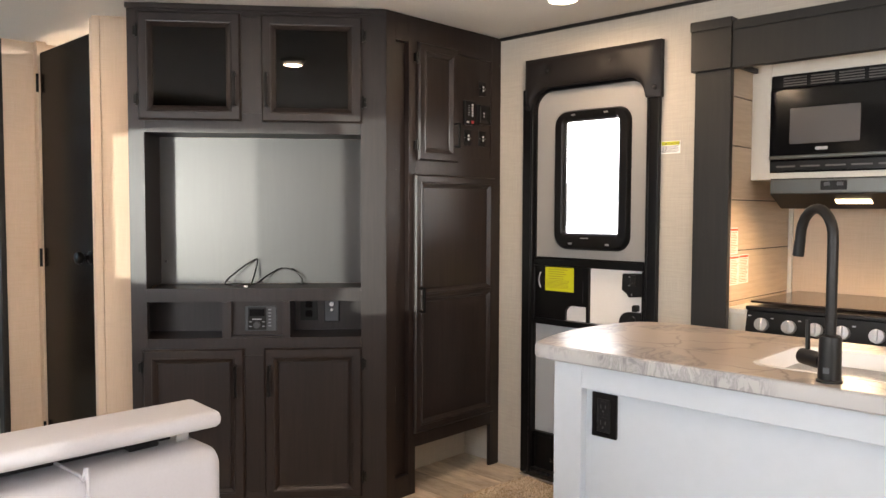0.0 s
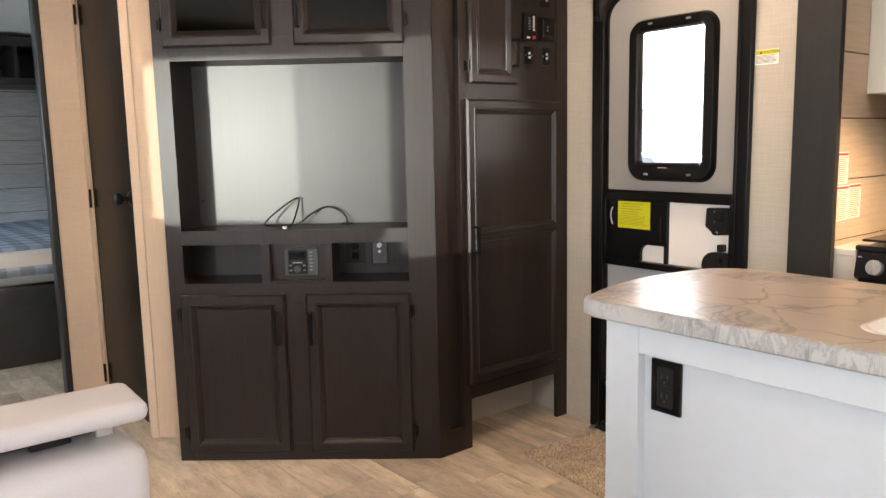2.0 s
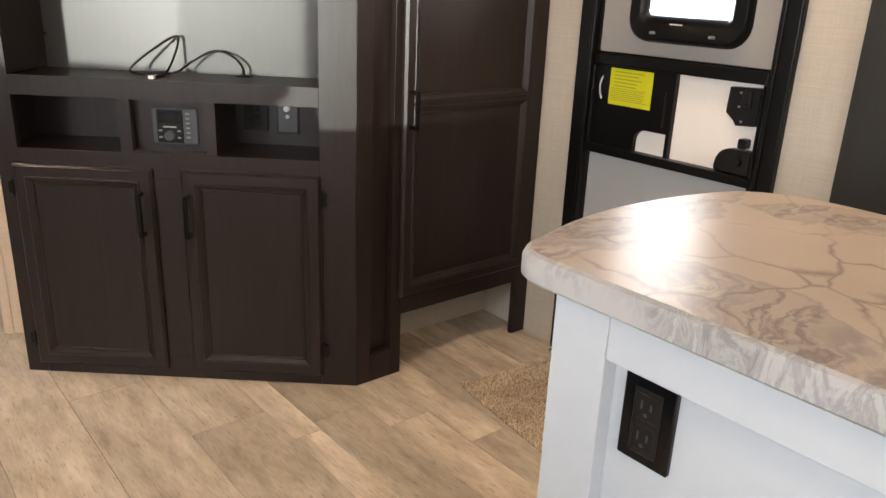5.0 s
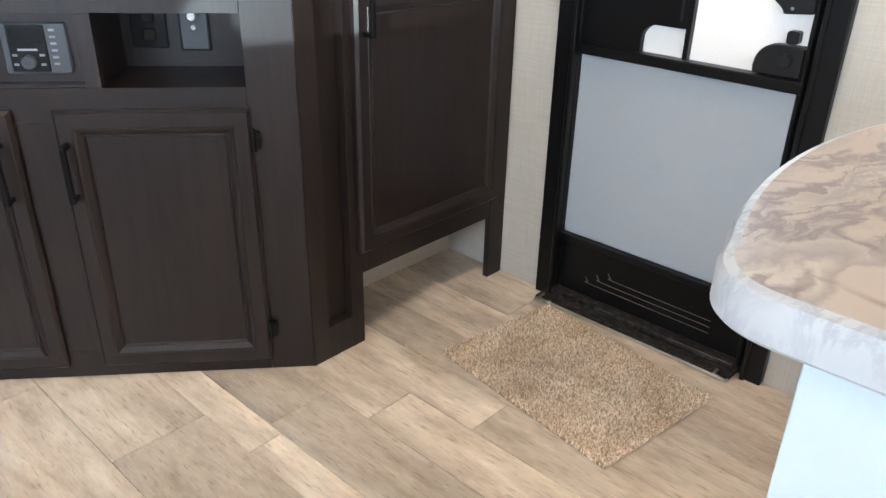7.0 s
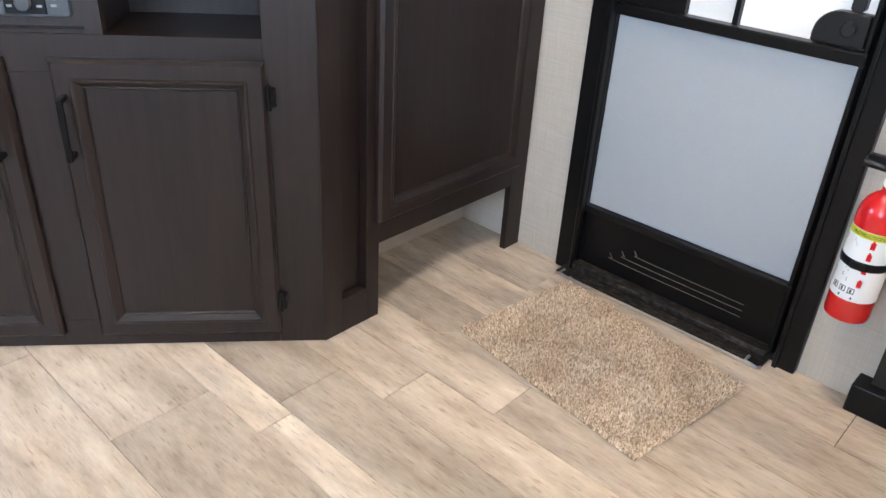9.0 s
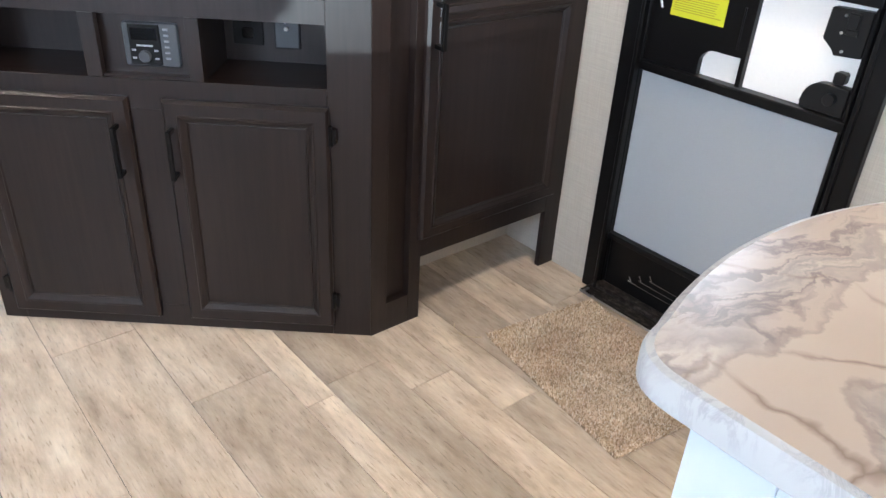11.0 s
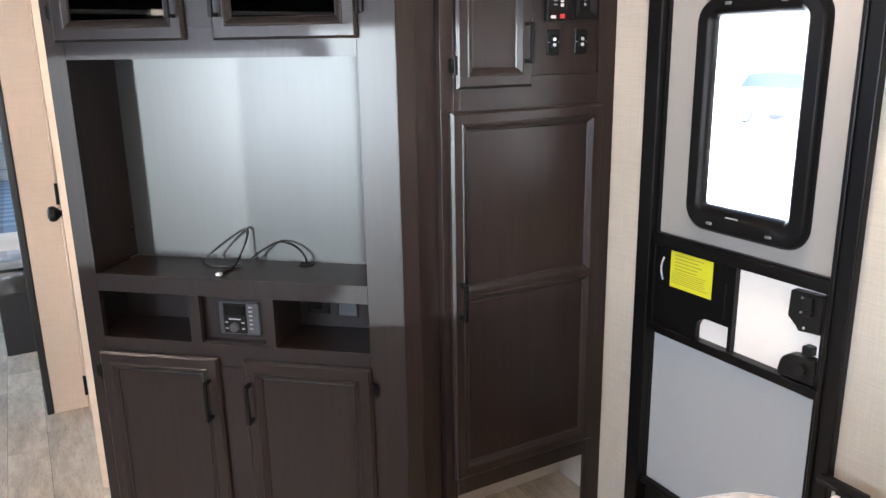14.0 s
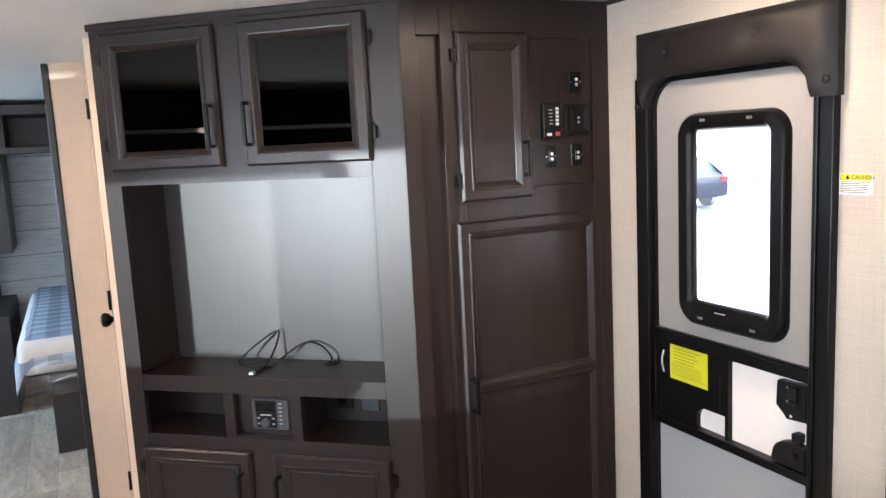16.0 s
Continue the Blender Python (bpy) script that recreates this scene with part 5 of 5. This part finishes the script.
tube(loose, [mat_m.inverted() @ Vector(p) for p in spline([(-2.18, 2.38, 0.004), (-2.21, 2.35, 0.003), (-2.25, 2.34, 0.003), (-2.28, 2.36, 0.003)], 6)], 0.0012, 5)
part("loose_thread", loose, mat("thread", (0.55, 0.45, 0.3), 0.9), rug)

# fire extinguisher strapped to a bracket on the wall
ext = root("fire_extinguisher", pose(-1.462, 2.806, 0.225), "red fire extinguisher with white label strapped to the wall", "fire extinguisher")
part("cylinder", lathe(bmesh.new(), (0, 0), [(0.036, 0.0), (0.043, 0.004), (0.045, 0.012), (0.045, 0.235), (0.043, 0.252), (0.036, 0.268), (0.025, 0.280), (0.017, 0.285), (0.016, 0.297)], 36), RED, ext, smooth=True)
def wrap(z0, z1, rad, a0, a1):
    bm = bmesh.new()
    n = 24
    ring = lambda r, z: [(r * math.cos(a0 + (a1 - a0) * k / n), r * math.sin(a0 + (a1 - a0) * k / n), z) for k in range(n + 1)]
    loft(bm, [ring(rad, z0), ring(rad, z1)], closed=False)
    return bm
lab = part("label", wrap(0.055, 0.212, 0.0455, radians(165), radians(375)), PAPER, ext, "white instruction label", smooth=True)
part("label_band", wrap(0.197, 0.211, 0.0458, radians(166), radians(374)), YELLOW, lab, smooth=True)
def onto(bm, rad):
    for v in bm.verts:
        a = -math.pi / 2 + v.co.x / rad
        r = rad + v.co.y
        v.co = Vector((r * math.cos(a), r * math.sin(a), v.co.z))
    return bm
for k, zb in enumerate((0.175, 0.118, 0.095)):
    part("print", onto(bars(-0.052, zb, -0.012, zb + 0.018, 4, 0.0008, 0.3, 0.35, k), 0.0455), INK, lab)
for zb in (0.178, 0.152, 0.122, 0.090):
    part("pictogram", onto(boxes((0.008, 0.0004, zb, 0.017, 0.0008, zb + 0.015), (0.010, 0.0004, zb + 0.015, 0.014, 0.0008, zb + 0.019)), 0.0455), RED, lab)
for k in range(3):
    sq = bmesh.new()
    for a, b, c, d in ((0, 0, 0.013, 0.0015), (0, 0.0115, 0.013, 0.013), (0, 0, 0.0015, 0.013), (0.0115, 0, 0.013, 0.013), (0.004, 0.003, 0.008, 0.010)):
        box(sq, -0.040 + 0.018 * k + a, 0.0004, 0.072 + b, -0.040 + 0.018 * k + c, 0.0008, 0.072 + d)
    part("pictogram", onto(sq, 0.0455), INK, lab)
part("maker_mark", onto(boxes((-0.02, 0.0004, 0.060, 0.008, 0.0008, 0.065)), 0.0455), INK, lab)
t = words("INSTRUCTIONS", 0.0095, INK, lab, Matrix.Identity(4), "lettering", "CENTER")
for v in t.data.vertices:
    a = -math.pi / 2 + v.co.x / 0.0458
    v.co = Vector(((0.0462 + v.co.z) * math.cos(a), (0.0462 + v.co.z) * math.sin(a), 0.2005 + v.co.y))
part("strap", lathe(bmesh.new(), (0, 0), [(0.0462, 0.128), (0.0475, 0.130), (0.0475, 0.144), (0.0462, 0.146)], 36), BLACK, ext, "black rubber strap", smooth=True)
part("buckle", boxes((-0.016, -0.052, 0.129, 0.012, -0.0475, 0.146), bevel=0.002), BLACK, ext)
part("bracket", boxes((-0.02, 0.0465, 0.05, 0.02, 0.0615, 0.25), bevel=0.002), BLACK, ext)
part("valve", lathe(bmesh.new(), (0, 0), [(0.014, 0.2975), (0.016, 0.302), (0.016, 0.325), (0.012, 0.33)], 18), BLACK, ext, smooth=True)
ga = part("gauge", disc(bmesh.new(), (0.0, 0, 0.312), 0.0135, -0.026, -0.0165, 22), WHITEPLASTIC, ext, "white pressure gauge")
part("needle", boxes((-0.001, -0.0266, 0.310, 0.001, -0.0261, 0.321)), INK, ga)
part("lever", boxes((-0.062, -0.009, 0.326, 0.055, 0.009, 0.333), (-0.058, -0.008, 0.334, 0.06, 0.008, 0.352), bevel=0.003, seg=2), BLACK, ext)
part("nozzle", tube(bmesh.new(), [(-0.01, 0, 0.330), (-0.062, -0.004, 0.334)], [0.008, 0.010], 12), MATTEBLACK, ext, smooth=True)
tg = boxes((-0.001, -0.03, -0.025, 0.026, -0.029, 0.012))
bmesh.ops.rotate(tg, verts=tg.verts, cent=(0, -0.03, 0), matrix=Matrix.Rotation(radians(-35), 3, "Y"))
bmesh.ops.translate(tg, verts=tg.verts, vec=(0.018, -0.004, 0.30))
part("tag", tg, PAPER, ext, "white paper tag")

# sofa, seen from behind: back cushion, headrest bolster on metal brackets
def puff(x0, y0, z0, x1, y1, z1, bev=0.03, seg=4):
    return boxes((x0, y0, z0, x1, y1, z1), bevel=bev, seg=seg)


sofa = root("sofa", pose(0, 0, 0), "pale grey leatherette sofa with a raised headrest bolster", "sofa")
bk = part("backrest", puff(-1.262, 0.06, 0.20, -1.122, 0.652, 0.854, 0.032, 4), LEATHER, sofa, smooth=True)
part("backrest", puff(-1.262, -0.56, 0.20, -1.122, 0.052, 0.854, 0.032, 4), LEATHER, sofa, smooth=True)
bm = bmesh.new()
loop = [(-1.1205, 0.430, 0.22), (-1.1205, 0.430, 0.815), (-1.133, 0.428, 0.848), (-1.160, 0.424, 0.8555), (-1.24, 0.415, 0.8565)]
part("piping", tube(bm, spline(loop, 6), 0.0030, 8), LEATHER, bk, "raised seam", smooth=True)
hb = boxes((-1.240, -0.56, 0.885, -1.136, 0.656, 0.913), bevel=0.0125, seg=4)
for v in hb.verts:
    v.co.z += 0.004 * math.sin(7.0 * v.co.y) - 0.05 * (v.co.x + 1.19)
part("headrest", hb, LEATHER, sofa, "long padded headrest bolster", smooth=True)
for yy in (0.58, 0.10, -0.40):
    part("bracket", boxes((-1.196, yy + 0.02, 0.835, -1.190, yy + 0.042, 0.892), bevel=0.001), CHROME, sofa)
    part("pivot", boxes((-1.21, yy - 0.06, 0.8545, -1.19, yy - 0.01, 0.876), bevel=0.002), BLACK, sofa)
# black board added for the shade seen through the gap under the headrest
part("back_gap_board", boxes((-1.226, -0.54, 0.8545, -1.212, 0.60, 0.890)), BLACK, sofa)
part("seat", puff(-1.85, -0.56, 0.22, -1.264, 0.60, 0.46, 0.04), LEATHER, sofa, smooth=True)
part("base", boxes((-1.80, -0.54, 0.04, -1.14, 0.58, 0.2195), bevel=0.004), BLACK, sofa)
for px, py in ((-1.76, 0.54), (-1.18, 0.54), (-1.76, -0.5), (-1.18, -0.5)):
    part("leg", boxes((px - 0.02, py - 0.02, 0.0, px + 0.02, py + 0.02, 0.0395)), BLACK, sofa)

# ceiling puck lights, the added unseen ones too
for k, (px, py) in enumerate(PUCKS):
    lt = root("ceiling_light", pose(px, py, CZ), "round white recessed ceiling light, lit", "ceiling light", "ceiling lights")
    part("ring", lathe(bmesh.new(), (0, 0), [(0.068, -0.0005), (0.066, -0.012), (0.056, -0.020), (0.054, -0.014)], 28), WHITEPLASTIC, lt, smooth=True)
    part("lens", lathe(bmesh.new(), (0, 0), [(0.0538, -0.012), (0.05, -0.021), (0.03, -0.0265), (0.004, -0.028)], 28), LENS, lt, smooth=True)

# ---- bedroom seen through the doorway ----
bw = structure("bedroom_wall", boxes((-6.90, -1.2, 0.0, -6.86, NY, CZ)), TRIMWOOD, "pale grey shiplap headboard wall")
for k in range(11):
    z = 0.02 + 0.185 * k
    part("board", boxes((-6.859, -1.19, z + 0.002, -6.852, NY - 0.002, min(z + 0.183, CZ - 0.002)), bevel=0.0015), GREYLAP, bw)
bed = root("bed", pose(0, 0, 0), "bed with plaid blanket partly in plastic wrap", "bed")
part("base", boxes((-6.84, 1.03, 0.0, -5.0, 2.60, 0.46), bevel=0.004), BEDDARK, bed, "dark box base")
part("mattress", puff(-6.84, 0.885, 0.47, -4.98, 2.62, 0.665, 0.05), mat("mattress_cover", (0.75, 0.72, 0.68), 0.8), bed, smooth=True)
bm = bmesh.new()
nx, ny = 40, 40
grid = []
for i in range(nx + 1):
    row = []
    for j in range(ny + 1):
        x = -6.84 + (1.875) * i / nx
        y = 0.865 + 1.77 * j / ny
        z = 0.688 + 0.008 * noise.noise(Vector((x * 4, y * 4, 0)))
        dx, dy = max(0, x + 5.03), max(0, 0.925 - y)
        z -= 2.2 * dx + 2.4 * dy
        row.append(bm.verts.new((x + 0.01 * noise.noise(Vector((x * 6, y * 6, 3))), y, z)))
    grid.append(row)
for i in range(nx):
    for j in range(ny):
        bm.faces.new((grid[i][j], grid[i + 1][j], grid[i + 1][j + 1], grid[i][j + 1]))
res = bmesh.ops.extrude_edge_only(bm, edges=[e for e in bm.edges if len(e.link_faces) == 1])
for v in [g for g in res["geom"] if isinstance(g, bmesh.types.BMVert)]:
    v.co.z -= 0.02
blanket = root("blanket", pose(0, 0, 0), "pale blue and sand plaid blanket on the bed", "blanket")
part("cloth", bm, PLAID, blanket, smooth=True)
bm = bmesh.new()
rows = []
for i in range(15):
    t = i / 14
    rows.append([(-4.955 + 0.03 * noise.noise(Vector((t * 9, k * 0.8, 1))), 0.875 + 1.2 * t, 0.565 - (0.03 * k + 0.012 * k * noise.noise(Vector((t * 7, k, 5)))) ) for k in range(8)])
loft(bm, rows, closed=False)
bmesh.ops.solidify(bm, geom=bm.faces[:], thickness=0.001)
wrap_o = root("plastic_wrap", pose(0, 0, 0), "crumpled clear plastic wrap hanging off the mattress", "plastic wrap")
part("film", bm, PLASTICWRAP, wrap_o, smooth=True)
ns = root("nightstand", pose(0, 0, 0), "dark low bedside cabinet beside the bed", "cabinet")
part("body", boxes((-6.84, -0.1, 0.0, -5.92, 0.80, 0.66), bevel=0.004), BEDDARK, ns)
oc = root("overhead_cabinet", pose(0, 0, 0), "dark overhead bedroom cabinet with an open cubby", "cabinet")
part("frame", boxes((-6.84, 0.2, 1.965, -6.30, 2.4, 2.03), (-6.84, 0.2, 1.70, -6.30, 2.4, 1.745), (-6.84, 0.2, 1.7455, -6.82, 2.4, 1.9645), bevel=0.002), TRIMWOOD, oc)
for yy in (0.86, 1.5, 2.1):
    part("divider", boxes((-6.82, yy, 1.7455, -6.302, yy + 0.02, 1.9645)), TRIMWOOD, oc)
wr = root("wardrobe", pose(0, 0, 0), "dark hanging wardrobe beside the bed", "wardrobe")
part("body", boxes((-6.84, 0.1, 1.03, -6.30, 0.845, 1.6995), bevel=0.003), BEDDARK, wr)
part("support", boxes((-6.84, 0.1, 0.6605, -6.60, 0.7, 1.0295)), BEDDARK, wr)

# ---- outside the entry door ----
# glowing sheet: overexposed daylight put into its emission
BACKDROP_GLOW = mat("backdrop_glow", (0.9, 0.9, 0.9), 1.0)
bsdf(BACKDROP_GLOW).inputs["Emission Color"].default_value = (0.86, 0.93, 1.0, 1)
bsdf(BACKDROP_GLOW).inputs["Emission Strength"].default_value = 3.2
structure("backdrop", boxes((-500, 150, -5, 400, 151, 120)), BACKDROP_GLOW, "glowing pale sheet standing for the distance beyond the lot")
structure("ground", boxes((-400, 3.7, -1.1, 400, 700, -0.95)), CONCRETE, "pale sunlit concrete lot")
structure("ground", boxes((-400, -700, -1.1, 400, -1.4, -0.95)), CONCRETE, "pale sunlit concrete lot")


def car(m, paint_m, label):
    c = root("parked_car", m, label, "car", "parked cars")
    bm = bmesh.new()
    side_p = [(-2.3, 0.35), (2.25, 0.35), (2.3, 0.75), (2.2, 1.0), (1.95, 1.08), (1.35, 1.58), (0.3, 1.70), (-0.9, 1.62), (-1.55, 1.12), (-2.1, 1.02), (-2.3, 0.8)]
    loft(bm, [[(x, y, z) for x, z in side_p] for y in (-0.88, 0.88)], True, True)
    bmesh.ops.bevel(bm, geom=bm.edges[:], offset=0.06, segments=2, affect="EDGES", clamp_overlap=True)
    part("body", bm, paint_m, c, smooth=True)
    for y in (-0.886, 0.886):
        bm = bmesh.new()
        gl = [(-1.2, 1.12), (1.5, 1.12), (1.2, 1.5), (0.3, 1.6), (-0.75, 1.54)]
        loft(bm, [[(x, y - 0.01, z) for x, z in gl], [(x, y + 0.01, z) for x, z in gl]], True, True)
        part("side_window", bm, GLARED_CARGLASS, c)
        for x in (-1.4, 1.4):
            w = part("tyre", disc(bmesh.new(), (x, 0, 0.35), 0.35, y - 0.02 * (1 if y < 0 else -1) - 0.05 * (1 if y < 0 else -1), y + 0.2 * (1 if y < 0 else -1), 28, edge=0.03), GLARED_RUBBER, c)
            part("rim", disc(bmesh.new(), (x, 0, 0.35), 0.22, y - 0.085 * (1 if y < 0 else -1), y, 20, edge=0.02), LIGHTGREY, w)
    for y in (-0.7, 0.7):
        part("tail_lamp", boxes((2.18, y - 0.15, 0.85, 2.27, y + 0.15, 1.0), bevel=0.01), REDLED, c)


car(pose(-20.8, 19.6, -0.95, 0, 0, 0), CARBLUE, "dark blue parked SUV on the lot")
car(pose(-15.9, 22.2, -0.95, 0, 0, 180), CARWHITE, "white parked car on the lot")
bld = root("lot_building", pose(-62, 70, -0.95), "pale low building with gridded windows", "building")
part("wall", boxes((-30, 0, 0, 40, 8, 5.0)), FACADE, bld)
part("roof", boxes((-30.5, -0.5, 5.0, 40.5, 8.5, 5.3)), LIGHTGREY, bld)
# windows in pale grey, with the overexposure outside put into that colour
for k in range(14):
    w = part("window", boxes((-28 + 5 * k, -0.06, 1.0, -25 + 5 * k, -0.001, 3.2)), LIGHTGREY, bld)
    part("window_frame", boxes((-28 + 5 * k, -0.1, 2.05, -25 + 5 * k, -0.061, 2.15), (-26.55 + 5 * k, -0.1, 1.0, -26.45 + 5 * k, -0.061, 2.049)), FACADE, w)

# ---- floor planks ----
rnd = random.Random(5)
fixed = [1.392, 1.612, 1.832, 1.917, 2.085, 2.222, 2.352, 2.50, 2.67, NY - 0.001]
rows_y = fixed[:]
while rows_y[0] > -1.15:
    rows_y.insert(0, rows_y[0] - rnd.choice((0.088, 0.13, 0.15, 0.17, 0.215)))
known = {1.612: -2.40, 1.917: -2.267, 2.085: -2.124, 2.222: -1.927}
rows_y[0] = -1.2
# tones of the planks on either side of the known joints: True is the plank that begins at the joint
TONES = {(1.392, True): 0.93, (1.612, True): 0.96, (1.612, False): 1.08, (1.832, True): 1.30, (1.832, False): 1.28, (1.917, True): 0.90, (1.917, False): 0.88,
         (2.085, True): 1.10, (2.085, False): 0.93, (2.222, True): 0.97, (2.222, False): 1.14, (2.352, True): 0.98, (2.352, False): 0.90}
for a, b in zip(rows_y, rows_y[1:]):
    x = known.get(a, -2.2 + rnd.uniform(-0.5, 0.5))
    cuts = [x]
    while cuts[0] > -6.8:
        cuts.insert(0, cuts[0] - rnd.uniform(0.8, 1.15))
    while cuts[-1] < 1.5:
        cuts.append(cuts[-1] + rnd.uniform(0.8, 1.15))
    cuts[0], cuts[-1] = -6.85, 1.5
    for c, d in zip(cuts, cuts[1:]):
        if d - c < 0.01:
            continue
        w, h = (d - c) / 2 - 0.0009, (b - a) / 2 - 0.0008
        o = part("plank", boxes((-w, -h, -0.004, w, h, 0.0), bevel=0.0006), VINYL, sub)
        o.location = ((c + d) / 2, (a + b) / 2, 0)
        tone = TONES.get((a, abs(c - x) < 1e-6), rnd.choice((0.84, 0.92, 0.98, 1.04, 1.16, 1.24)))
        o.color = (tone, tone * 0.997, tone * 0.99, 1)
